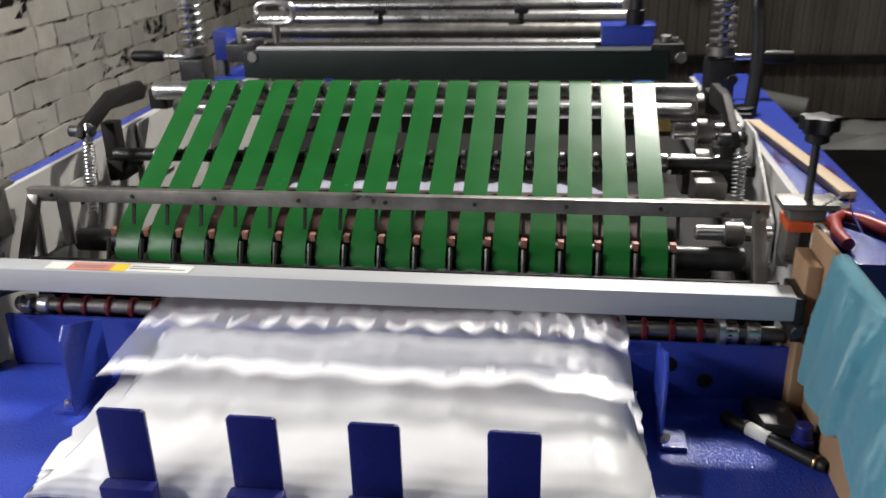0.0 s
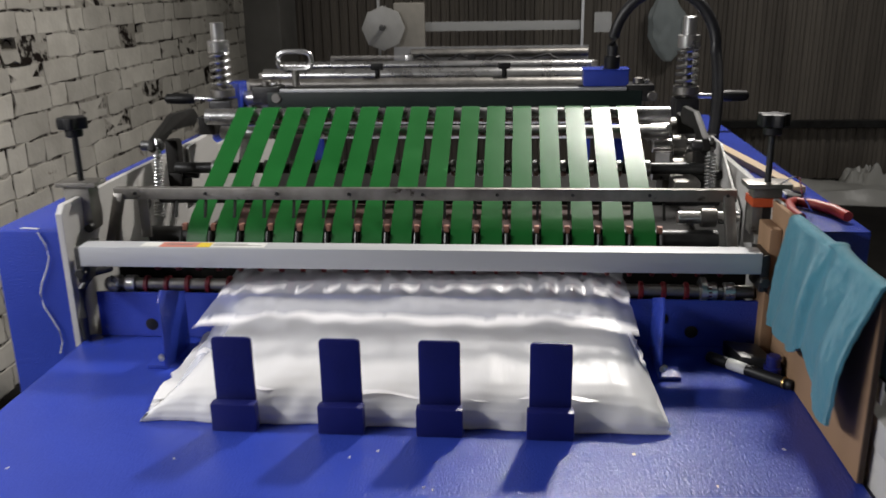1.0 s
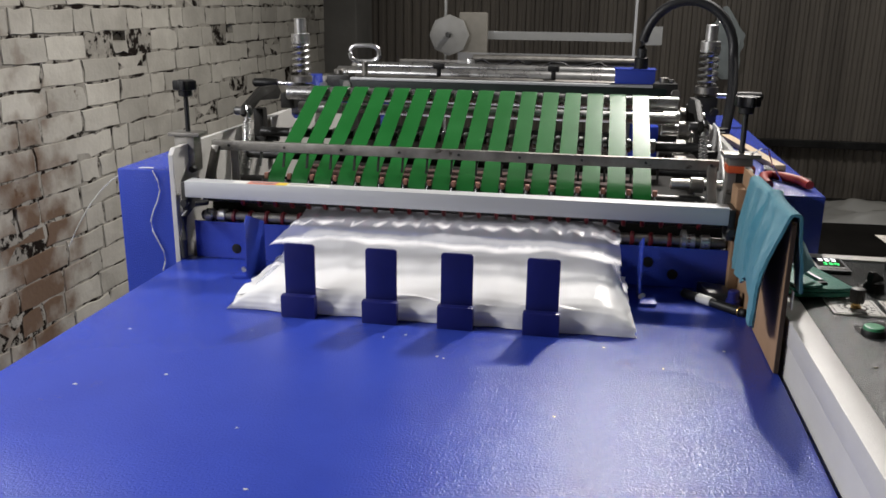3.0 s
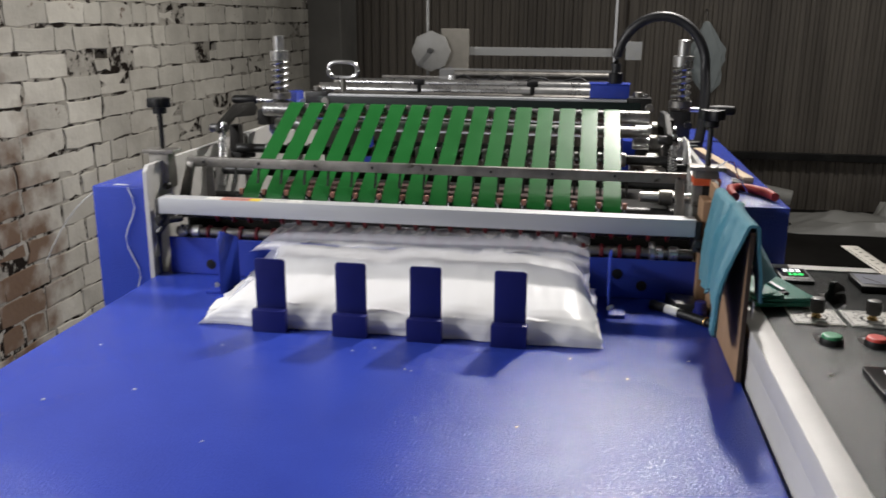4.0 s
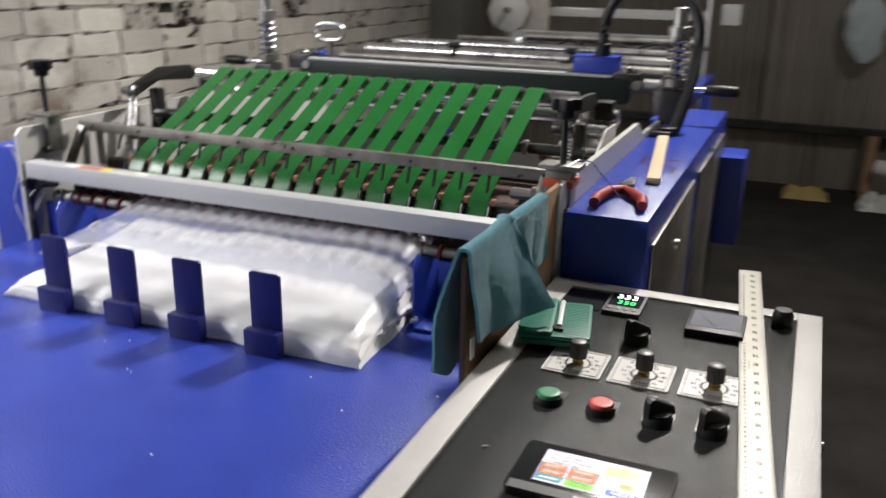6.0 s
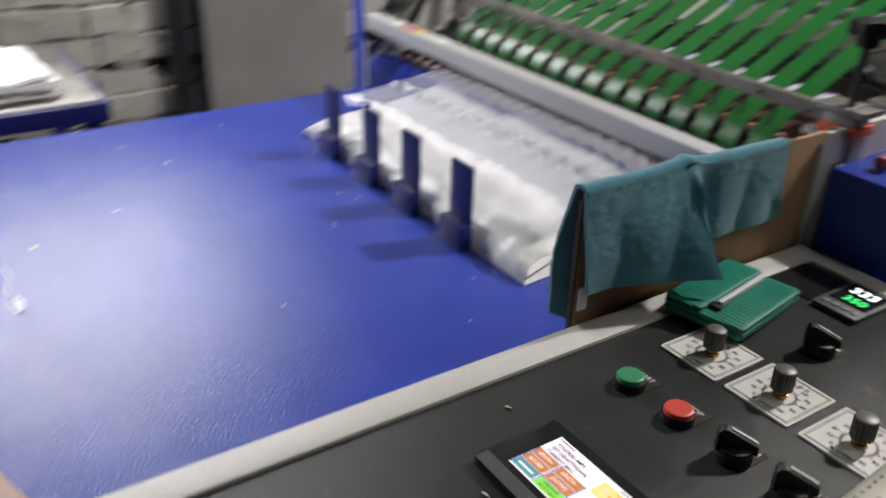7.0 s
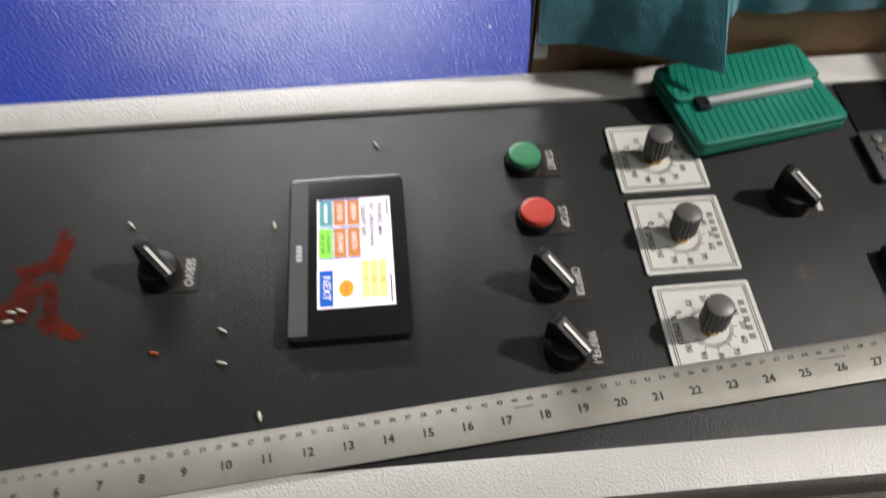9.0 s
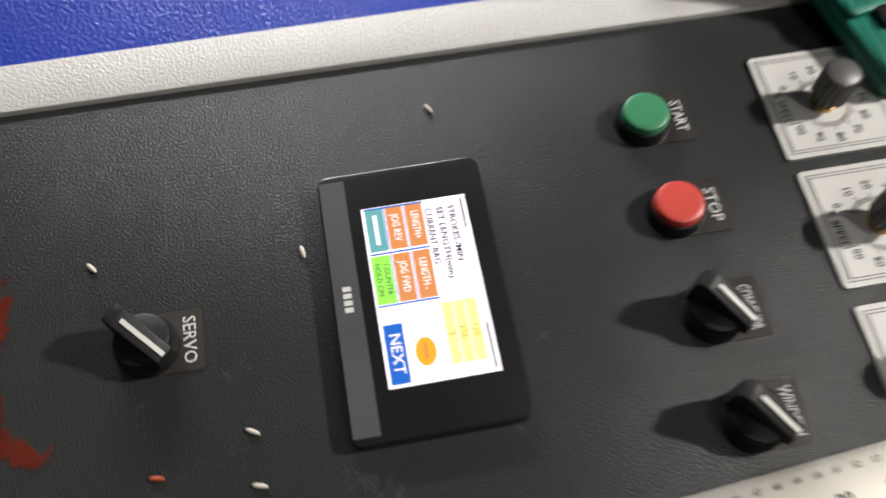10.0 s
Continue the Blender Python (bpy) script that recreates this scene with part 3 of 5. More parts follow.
# tension springs and the rocker arms of the top roller
for x, s in ((-0.135, -1), (0.800, 1)):
    t = part("tension_spring", coil((x, 0.235, 0.93), (x, 0.255, 1.035), 0.0078, 0.0017, 19), STEEL, machine, "bright steel tension spring")
    part("spring_hook", rod((x, 0.255, 1.03), (x, 0.262, 1.062), 0.006, 10), STEEL, machine)
    arm = part("rocker_arm", prism([(0.245, 1.045), (0.258, 1.062), (0.35, 1.092), (0.45, 1.088), (0.470, 1.07), (0.45, 1.056), (0.34, 1.064), (0.262, 1.036)], x - 0.014, x - 0.002, bevel=0.003),
               MATTBLACK, machine, "black cast rocker arm")
    part("arm_bolt", rod((x - 0.03, 0.262, 1.05), (x + 0.008, 0.262, 1.05), 0.009, 8), DARKSTEEL, arm)
    part("arm_joint", box(x - 0.012, x + 0.012, 0.315, 0.34, 0.99, 1.05, 0.004), MATTBLACK, machine)
    part("arm_foot", box(x - 0.012, x + 0.014, 0.315, 0.365, 0.955, 0.99, 0.004), MATTBLACK, machine)
    part("arm_screw", rod((x + 0.01, 0.33, 0.985), (x + 0.04, 0.33, 0.985), 0.008, 10), BLACK, machine)
    part("pinch_block", box(x - 0.012, x + 0.022, 0.485, 0.525, 1.030, 1.066, 0.004), MATTBLACK, machine)
for y, z, r, x0 in ((0.16, 0.955, 0.010, 0.735), (0.36, 0.985, 0.016, 0.722), (0.42, 1.02, 0.013, 0.73), (0.52, 1.03, 0.018, 0.74)):
    sh = part("shaft", rod((x0, y, z), (0.83, y, z), r), STEEL, machine)
    part("shaft_collar", rod((x0 + 0.035, y, z), (x0 + 0.06, y, z), r * 1.5), GREYSTEEL, sh)
for x, y, z in ((0.77, 0.30, 0.965), (0.765, 0.40, 0.955), (0.795, 0.45, 1.0), (0.765, 0.58, 1.02)):
    part("bearing_block", box(x - 0.022, x + 0.022, y - 0.03, y + 0.03, z - 0.022, z + 0.022, 0.005), GREYSTEEL, machine)
part("bed_plate", box(-0.16, 0.84, 0.13, 1.10, 0.80, 0.83), MATTBLACK, machine, smooth=False)

# ---- sealing beam, posts, levers ----
beam = part("sealing_beam", box(-0.118, 0.772, 0.872, 0.945, 1.006, 1.066, 0.004), DARKGREEN, machine, "dark green sealing beam")
part("beam_cap", box(-0.085, 0.735, 0.868, 0.884, 1.066, 1.073, 0.0015), ALU, beam, "aluminium cap strip")
part("beam_lid", box(-0.085, 0.735, 0.885, 0.950, 1.0665, 1.071, 0.001), MATTBLACK, beam, "matt dark top plate")
for x in (-0.125, 0.765):
    part("beam_end", box(x - 0.03, x + 0.035, 0.875, 0.94, 1.040, 1.078, 0.003), DARKSTEEL, beam)
    part("end_screw", rod((x, 0.90, 1.078), (x, 0.90, 1.092), 0.012, 12), GREYSTEEL, beam)
    part("end_nut", rod((x + 0.018, 0.90, 1.078), (x + 0.018, 0.90, 1.087), 0.009, 6), STEEL, beam)
    part("end_bolt", rod((x + 0.03, 0.868, 1.052), (x + 0.03, 0.878, 1.052), 0.012, 12), GREYSTEEL, beam)


def post(x, lever_to):
    """A chromed post with a stout compression spring and a lever at its foot."""
    p = part("pressure_post", rod((x, 0.905, 0.90), (x, 0.905, 1.222), 0.010), GREYSTEEL, machine, "chromed spring-loaded post")
    part("post_cap", rod((x, 0.905, 1.158), (x, 0.905, 1.188), 0.026), STEEL, p)
    part("post_tip", rod((x, 0.905, 1.186), (x, 0.905, 1.229), 0.016), STEEL, p)
    part("coil_spring", coil((x, 0.905, 1.074), (x, 0.905, 1.160), 0.0225, 0.0042, 5.2), STEEL, p, "bright steel compression spring")
    part("post_seat", rod((x, 0.905, 1.052), (x, 0.905, 1.072), 0.030), GREYSTEEL, p)
    part("post_block", box(x - 0.028, x + 0.028, 0.875, 0.935, 0.965, 1.046, 0.006), DARKSTEEL, p)
    part("adjust_screw", rod((x + 0.02, 0.86, 1.01), (x + 0.02, 0.875, 1.01), 0.011, 8), DARKSTEEL, p)
    s = 1 if lever_to > x else -1
    lv = part("lever", rod((x, 0.905, 1.048), (lever_to - 0.06 * s, 0.905, 1.048), 0.006), STEEL, machine)
    part("lever_grip", turned((lever_to - 0.075 * s, 0.905, 1.048), (lever_to, 0.905, 1.048), [(0, 0.009), (0.06, 0.012), (0.5, 0.0135), (0.93, 0.012), (1, 0.007)], 16), BLACK, lv, "black plastic lever grip")


post(-0.238, -0.385)
post(0.876, 1.020)
loop = [(-0.063 + 0.042 * math.copysign(abs(math.cos(a)) ** 0.55, math.cos(a)), 0.945, 1.134 + 0.022 * math.copysign(abs(math.sin(a)) ** 0.8, math.sin(a))) for a in [2 * math.pi * i / 28 for i in range(29)]]
rh = part("ring_handle", pipe(loop, 0.0062, 8), STEEL, machine, "chromed loop handle")
part("handle_stem", rod((-0.063, 0.945, 1.00), (-0.063, 0.945, 1.112), 0.009), GREYSTEEL, rh)
sensor = part("heater_box", box(0.637, 0.741, 0.885, 0.950, 1.0735, 1.110, 0.003), BLUE, machine, "blue terminal box with a black hose")
part("box_lid", box(0.635, 0.743, 0.883, 0.952, 1.110, 1.113, 0.001), BLUE, sensor)
hose_pts = []
for i in range(33):
    u = i / 32
    if u < 0.62:
        a = math.pi * (u / 0.62)
        hose_pts.append((0.815 - 0.112 * math.cos(a), 0.905 - 0.05 * (u / 0.62), 1.165 + 0.126 * math.sin(a) - 0.01 * u))
    else:
        v = (u - 0.62) / 0.38
        hose_pts.append((0.927 + 0.008 * math.sin(v * 3.1) - 0.022 * v, 0.855 - 0.13 * v, 1.159 - 0.192 * v))
hose_pts.insert(0, (0.703, 0.905, 1.112))
hose = part("cable_hose", pipe(hose_pts, 0.0125, 12), RUBBER, sensor, "thick black cable hose in an arch")
part("hose_gland", rod((0.703, 0.907, 1.112), (0.703, 0.907, 1.142), 0.018, 14), BLACK, hose)

# ---- film unwinder behind the machine ----
unwinder = thing("film_unwinder", (0.35, 2.3, 0.0), "grey steel film unwinding stand with a clear acrylic guard", "unwinder")
for x in (-0.115, 0.75):
    part("upright", box(x - 0.006, x + 0.006, 2.585, 2.60, 0.0, 1.62, 0.002), ALU if x > 0 else ACRYLIC, unwinder)
for x in (-0.40, 0.775):
    part("side_frame", box(x - 0.02, x + 0.02, 1.35, 2.6, 0.86, 0.90, 0.003), BLUE, unwinder)
    part("frame_leg", box(x - 0.02, x + 0.02, 1.36, 1.40, 0.0, 0.86, 0.003), BLUE, unwinder)
    part("frame_leg", box(x - 0.02, x + 0.02, 2.54, 2.58, 0.0, 0.86, 0.003), BLUE, unwinder)
for y, z, r, mat in ((1.45, 0.98, 0.022, STEEL), (1.62, 1.00, 0.020, GREYSTEEL), (1.80, 1.01, 0.024, STEEL), (2.05, 1.02, 0.016, STEEL)):
    part("guide_roller", rod((-0.40, y, z), (0.76, y, z), r), mat, unwinder)
    for x in (-0.40, 0.76):
        part("roller_stand", box(x - 0.012, x + 0.012, y - 0.02, y + 0.02, 0.90, z + 0.012, 0.002), GREYSTEEL, unwinder)
guard = part("guard_rail", box(-0.315, 0.77, 2.50, 2.515, 1.002, 1.020, 0.002), GREYSTEEL, unwinder)
part("guard_leg", box(-0.315, -0.30, 2.50, 2.515, 0.90, 1.003), GREYSTEEL, guard, smooth=False)
# see-through acrylic bar, not metal
part("film_bar", box(0.0, 0.750, 2.600, 2.612, 1.112, 1.150, 0.001), ACRYLIC, unwinder, "flat hazy acrylic cross bar")
part("top_rail", box(-0.115, 0.75, 2.588, 2.60, 1.60, 1.608, 0.002), ALU, unwinder)
reel = part("reel_flange", rod((-0.084, 2.50, 1.131), (-0.084, 2.525, 1.131), 0.092, 8, c=0.004), material("grey_acrylic", (0.30, 0.30, 0.29), (0.24, 0.24, 0.23), 0.4), unwinder, "grey eight-sided reel flange")
part("reel_core", rod((-0.084, 2.47, 1.135), (-0.084, 2.50, 1.135), 0.012), DARKSTEEL, reel)
part("cardboard_tube", box(-0.044, 0.088, 2.535, 2.56, 1.045, 1.233, 0.008), material("pale_board", (0.26, 0.245, 0.215), (0.20, 0.19, 0.165), 0.7), unwinder, "pale board cover")
part("tension_bar", rod((0.05, 2.35, 1.040), (0.76, 2.35, 1.040), 0.017), GREYSTEEL, unwinder)
part("wiring", pipe([(0.05 + 0.05 * i, 2.30, 1.022 + 0.018 * math.sin(i * 1.9)) for i in range(14)], 0.005, 6), RUBBER, unwinder)
for x in (0.05, 0.30):
    part("clip", box(x - 0.015, x + 0.015, 2.27, 2.30, 0.98, 1.04, 0.003), BLACK if x > 0.2 else STEEL, unwinder)
part("film_web", sheet(lambda u, v: Vector((-0.02 + 0.78 * u, 2.36 + 0.004 * noise.noise((u * 5, v * 3, 0)), 0.90 + 0.165 * v)), 30, 8), film_material("web_film", 0.6, (0.7, 0.72, 0.75)), unwinder, "hazy film web")
part("splice_board", box(0.80, 0.872, 2.60, 2.61, 1.100, 1.182, 0.001), ACRYLIC, unwinder)
for x in (0.03, 0.44):
    part("wing_screw", rod((x, 1.62, 1.01), (x, 1.62, 1.06), 0.008, 8), BLACK, unwinder)
    part("wing_knob", box(x - 0.02, x + 0.02, 1.61, 1.63, 1.045, 1.065, 0.004), BLACK, unwinder)
part("blue_bracket", box(-0.40, -0.36, 1.40, 1.48, 0.95, 1.03, 0.003), BLUE, unwinder)

# ---- stop fingers, guides, stack ----


def stop_finger(x):
    f = thing("stop_finger", (x, -0.247, TOP), "dark blue steel stop plate with a foot on the table", "stop plate", "stop plates in front of the bags")
    part("plate", prism(rounded(x - 0.0245, x + 0.0245, TOP + 0.001, 0.916, 0.005), -0.250, -0.246, "y", 0.0008), NAVY, f)
    part("foot", box(x - 0.0275, x + 0.0275, -0.266, -0.2505, TOP, TOP + 0.036, 0.002), NAVY, f)
    return f


for x in (0.150, 0.280, 0.3975, 0.527):
    stop_finger(x)


def side_guide(x, s):
    g = thing("side_guide", (x, -0.05, TOP), "blue bent-steel side guide beside the bag stack", "side guide", "side guides of the stack")
    part("plate", prism([(-0.10, TOP), (-0.10, 0.900), (-0.088, 0.914), (-0.012, 0.885), (-0.012, TOP)], x - 0.0015, x + 0.0015, bevel=0.0004), BLUE, g)
    part("foot", box(min(x, x + 0.028 * s), max(x, x + 0.028 * s), -0.10, -0.06, TOP, TOP + 0.006, 0.001), BLUE, g)
    part("bolt", rod((x, -0.11, TOP + 0.02), (x + 0.006 * s, -0.10, TOP + 0.02), 0.004, 8), STEEL, g)
    return g


side_guide(-0.002, -1)
side_guide(0.678, 1)



def pile_body():
    """The soft pile: rounded along the front, higher and narrower at the back, dented by the plates."""
    prof = [(0.0, 0.874), (-0.03, 0.873), (-0.06, 0.869), (-0.09, 0.864), (-0.12, 0.859), (-0.15, 0.854), (-0.18, 0.849), (-0.205, 0.844), (-0.222, 0.838), (-0.233, 0.831), (-0.240, 0.823), (-0.244, 0.814),
            (-0.2455, 0.806), (-0.246, 0.8012), (-0.12, 0.8010), (0.0, 0.8010)]
    n = len(prof) - 1

    def f(u, v):
        s = v * n
        i = min(int(s), n - 1)
        w = s - i
        y = prof[i][0] * (1 - w) + prof[i + 1][0] * w
        z = prof[i][1] * (1 - w) + prof[i + 1][1] * w
        back = 1 + y / 0.243
        x0, x1 = 0.022 + 0.026 * back, 0.668 - 0.014 * back
        h = (z - 0.801) / 0.073
        x0 += 0.040 * h * (1 - back) ** 0.5 + 0.012 * h
        x1 -= 0.014 * h
        end = min(u, 1 - u)
        z = 0.801 + (z - 0.801) * (1 - 0.42 * math.exp(-end * 42))
        z += h * (0.007 * noise.noise((u * 4.2, y * 6, 0.4)) + 0.0040 * noise.noise((u * 12, y * 7, 3.1)) + 0.0008 * noise.noise((u * 38, y * 20, 1)))
        y += (1 - back) * (0.005 * noise.noise((u * 14, z * 40, 5.5)) + 0.002 * noise.noise((u * 36, z * 60, 2.5)) + 0.0007 * noise.noise((u * 3, z * 260, 2.2)))
        x = x0 + (x1 - x0) * u
        x += 0.006 * noise.noise((y * 30, z * 120, 9 if u < 0.5 else 4)) * math.exp(-end * 40)
        return Vector((x, y, max(z, 0.8006)))
    b = sheet(f, 120, 72)
    bmesh.ops.holes_fill(b, edges=[e for e in b.edges if e.is_boundary], sides=0)
    bmesh.ops.recalc_face_normals(b, faces=b.faces[:])
    return b


def ragged_bag(k):
    """One bag of the pile whose edges stick out at the sides."""
    rr = random.Random(40 + k)
    z0 = 0.8025 + 0.0045 * k
    a, c, d, sd = rr.uniform(0.004, 0.009), rr.uniform(-0.005, 0.003), rr.uniform(-0.003, 0.003), rr.uniform(0, 30)

    def f(u, v):
        x = 0.034 - a * (1 - 0.09 * k) + u * (0.622 + a + c)
        y = -0.232 + d + 0.0015 * k + v * 0.205 + 0.003 * noise.noise((u * 4, sd, 0)) * (1 - v)
        if u < 0.04 or u > 0.96:
            x += 0.008 * noise.noise((v * 12, sd, 7))
        droop = 0.0025 * math.exp(-min(u, 1 - u) * 30)
        return Vector((x, y, max(0.8004 + 0.0004 * k, z0 + 0.0022 * noise.noise((u * 9, v * 6, sd)) - droop + 0.010 * v * min(1, k / 8))))
    return thick(sheet(f, 40, 14), 0.0006)


stack = thing("bag_stack", (0.352, -0.12, TOP), "stack of white translucent plastic bags on the blue table", "bag stack")
part("stack_core", pile_body(), PILE, stack)
for k in range(5):
    part("bag_layer", ragged_bag(k), PILE, stack)


def loose_sheet_mesh():
    """A freshly cut bag: thin, clear and crimped by the rollers; its leading edge lies at y = 0."""
    def f(u, v):
        x = -0.296 + 0.592 * u
        lead = 0.007 * noise.noise((u * 6, 2.2, 0)) + 0.0035 * math.sin(u * 2 * math.pi * 9 + 3 * noise.noise((u * 4, 0, 9)))
        band = math.exp(-((v - 0.43) / 0.035) ** 2) * math.sin(u * 2 * math.pi * 14 + 2 * noise.noise((u * 5, 1, 4)))
        curl = 0.006 * math.exp(-(v / 0.07) ** 2) * (0.3 + 1.3 * noise.noise((u * 8, 4, 1)))
        roll = 0.0045 * noise.noise((u * 3.2, v * 2.2, 7.7)) + 0.0016 * math.sin(u * 2 * math.pi * 18 + 1.5 * math.sin(u * 13)) * v
        y = 0.245 * v + lead * (1 - v) ** 2 + 0.004 * band
        droop = 0.012 * math.exp(-min(u, 1 - u) * 22)
        return Vector((x + 0.004 * noise.noise((v * 9, u, 3)), y, curl + 0.0028 * band + roll - droop))
    rows = 40
    bm = sheet(f, 190, rows)
    for k, face in enumerate(bm.faces):
        j, i = k % rows, k // rows
        hem = 3.2 + 1.6 * noise.noise((i * 0.07, 3.3, 0)) + 0.7 * noise.noise((i * 0.3, 1.3, 0))
        fold = 17.2 + 0.7 * noise.noise((i * 0.05, 0.5, 1.7))
        if j < hem or (abs(j - fold) < 0.8 and noise.noise((i * 0.16, 7.1, 0)) > -0.15):
            face.material_index = 1
    me = mesh_of(bm, "bag_sheet", FILM, True)
    me.materials.append(HEM)
    return me


SHEETS = []
sheet_data = loose_sheet_mesh()
for k in range(21):
    ob = new("bag_sheet", sheet_data)
    tagged(ob, "thin clear plastic bag sheet leaving the rollers", "plastic bag", "bags cut one after another")
    SHEETS.append(ob)

# ---- cardboard, towel, things on the table ----
card = thing("cardboard_sheet", (0.849, -0.14, TOP), "brown corrugated cardboard standing between table and cabinet", "cardboard")
part("board", sheet_bm := box(0.8445, 0.8515, -0.336, 0.046, TOP + 0.0005, 1.012, 0.0015), CARD, card)
part("raw_edge", box(0.8452, 0.8508, -0.3385, -0.3362, TOP + 0.002, 1.008), CARDEDGE, card, "dark open corrugated edge", smooth=False)
part("wood_strip", box(0.828, 0.844, -0.012, 0.046, TOP + 0.001, 0.985, 0.002), CARD, card, "upright wooden strip")


def towel():
    """A cloth folded over the top of the cardboard, hanging down on both sides."""
    y0, y1 = -0.340, -0.050

    def f(u, v):
        y = y0 + (y1 - y0) * u
        s = (v - 0.5) * 2
        drop_w = 0.146 + 0.010 * u + 0.020 * math.exp(-((u - 0.12) / 0.12) ** 2) - 0.022 * math.exp(-((u - 0.45) / 0.12) ** 2)
        drop_e = 0.102 if u < 0.47 else 0.088
        r = 0.0085
        top = 1.0180 + 0.004 * math.exp(-((u - 0.46) / 0.10) ** 2) - 0.006 * u
        fold = 0.011 * math.exp(-((u - 0.47 - 0.05 * abs(s)) / 0.022) ** 2) - 0.004 * math.exp(-((u - 0.56) / 0.05) ** 2)
        ripple = (0.0035 * math.sin(u * 15 + s * 1.5) + 0.0022 * noise.noise((u * 5, v * 5, 3))) * min(1, abs(s) * 1.5) + 0.0007 * noise.noise((u * 30, v * 34, 1))
        bend = 0.10
        if abs(s) < bend:
            a = s / bend * math.pi / 2
            return Vector((0.848 + (r + 0.3 * fold) * math.sin(a), y, top + r * 0.6 * math.cos(a) + 0.2 * fold))
        d = (abs(s) - bend) / (1 - bend)
        if s > 0:
            flare = 0.056 * (u / 0.47) ** 1.6 if u < 0.47 else 0.056 * max(0.0, 1 - (u - 0.47) / 0.035) ** 1.5
            out = 0.8565 + fold * min(1, 3 * d) + abs(ripple) * 0.8 + 0.010 * d * (1 - u) ** 3 + flare * d ** 1.2
            return Vector((out, y + 0.004 * d, top - d * drop_e))
        out = 0.8395 - abs(fold) * 0.8 * min(1, 3 * d) - abs(ripple) * 1.5 - 0.020 * math.sin(min(1, d * 1.3) * math.pi / 2) * (0.35 + (1 - u) ** 2)
        return Vector((out, y + 0.010 * d * (1 - u) + 0.018 * d * u, top - d * drop_w))
    bm = thick(sheet(f, 90, 96), 0.004)
    return solid("towel", bm, TOWEL, "teal terry towel hung over the cardboard edge", "towel")


towel()
solid("care_label", box(0.8570, 0.8582, -0.337, -0.326, 0.893, 0.918), LABEL_W, "small white label hanging beside the teal towel", "label", smooth=False)


def marker_pen():
    p = thing("marker_pen", (0.795, -0.075, TOP), "black marker pen with a white band lying on the table", "pen")
    a, b = Vector((0.752, -0.036, TOP + 0.0085)), Vector((0.842, -0.124, TOP + 0.0085))
    d = b - a
    part("cap", turned(a, a + d * 0.26, [(0, 0.005), (0.1, 0.0078), (1, 0.0082)], 14), BLACK, p)
    part("band", rod(a + d * 0.26, a + d * 0.48, 0.0080), LABEL_W, p, "white paper band")
    part("barrel", turned(a + d * 0.48, a + d * 0.93, [(0, 0.0080), (0.95, 0.0078), (1, 0.007)], 14), BLACK, p)
    part("ring", rod(a + d * 0.90, a + d * 0.92, 0.0083), BRASS, p)
    part("end_plug", rod(a + d * 0.93, b, 0.0066), BLACK, p)


marker_pen()
solid("abrasive_block", prism([(0.778, -0.010), (0.822, -0.020), (0.832, -0.075), (0.790, -0.068)], TOP, TOP + 0.022, "z", 0.0025), DARKSTEEL, "dark grey block lying on the table", "block")
tape_roll = solid("blue_cap", turned((0.828, -0.082, TOP), (0.828, -0.082, TOP + 0.032), [(0, 0.011), (0.1, 0.012), (0.5, 0.0118), (0.52, 0.0095), (0.95, 0.0095), (1, 0.008)], 18), NAVY, "small dark blue bottle cap on the table", "cap")

# ---- flecks of film on the table ----
rnd = random.Random(21)
for x, y, s in ((0.33, -0.30, 0.006), (0.30, -0.315, 0.005), (0.39, -0.37, 0.004), (0.40, -0.375, 0.005), (0.05, -0.50, 0.006), (0.56, -0.52, 0.004), (0.70, -0.35, 0.004), (0.20, -0.62, 0.005), (-0.08, -0.36, 0.005),
                (0.62, -0.29, 0.004), (0.26, -0.74, 0.008), (0.10, -0.33, 0.004), (0.79, -0.27, 0.005), (-0.05, -0.55, 0.007)):
    s *= 0.55
    pts = [(x + s * rnd.uniform(0.3, 1) * math.cos(a), y + 0.6 * s * rnd.uniform(0.3, 1) * math.sin(a)) for a in (0, 1.2, 2.5, 3.8, 5.1)]
    solid("film_fleck", prism(pts, TOP, TOP + 0.0008, "z"), LABEL_W, "tiny white fleck of film on the blue table", "fleck", "flecks on the table", smooth=False)

# ---- control cabinet ----
PZ = 0.874        # face of the control panel
CX0, CX1, CY0, CY1 = 0.8575, 1.220, -0.872, 0.012
cabinet = thing("control_cabinet", (1.04, -0.43, 0.0), "off-white control cabinet with a black textured panel", "control cabinet")
part("body", box(CX0 + 0.001, CX1 - 0.001, CY0 + 0.001, CY1 - 0.001, 0.04, PZ - 0.006, 0.004), WHITE, cabinet)
for x0, x1, y0, y1 in ((CX0, 0.8895, CY0, CY1), (1.190, CX1, CY0, CY1), (0.8895, 1.190, CY0, -0.843), (0.8895, 1.190, -0.014, CY1)):
    part("rim", box(x0, x1, y0, y1, PZ - 0.03, PZ + 0.003, 0.0015), WHITE, cabinet, "off-white painted rim")
panel = part("panel", box(0.890, 1.1895, -0.8425, -0.0145, PZ - 0.0055, PZ, 0.0008), PANEL, cabinet, "black textured control panel")
part("door", box(CX1 - 0.001, CX1 + 0.005, -0.80, -0.235, 0.10, 0.838, 0.003), NAVY, cabinet, "dark blue cabinet door")
part("door_screw", rod((CX1 + 0.004, -0.25, 0.828), (CX1 + 0.009, -0.25, 0.828), 0.006, 12), STEEL, cabinet)
for x in (0.90, 1.18):
    for y in (-0.83, -0.03):
        part("foot", rod((x, y, 0.0), (x, y, 0.05), 0.02, 12), RUBBER, cabinet)


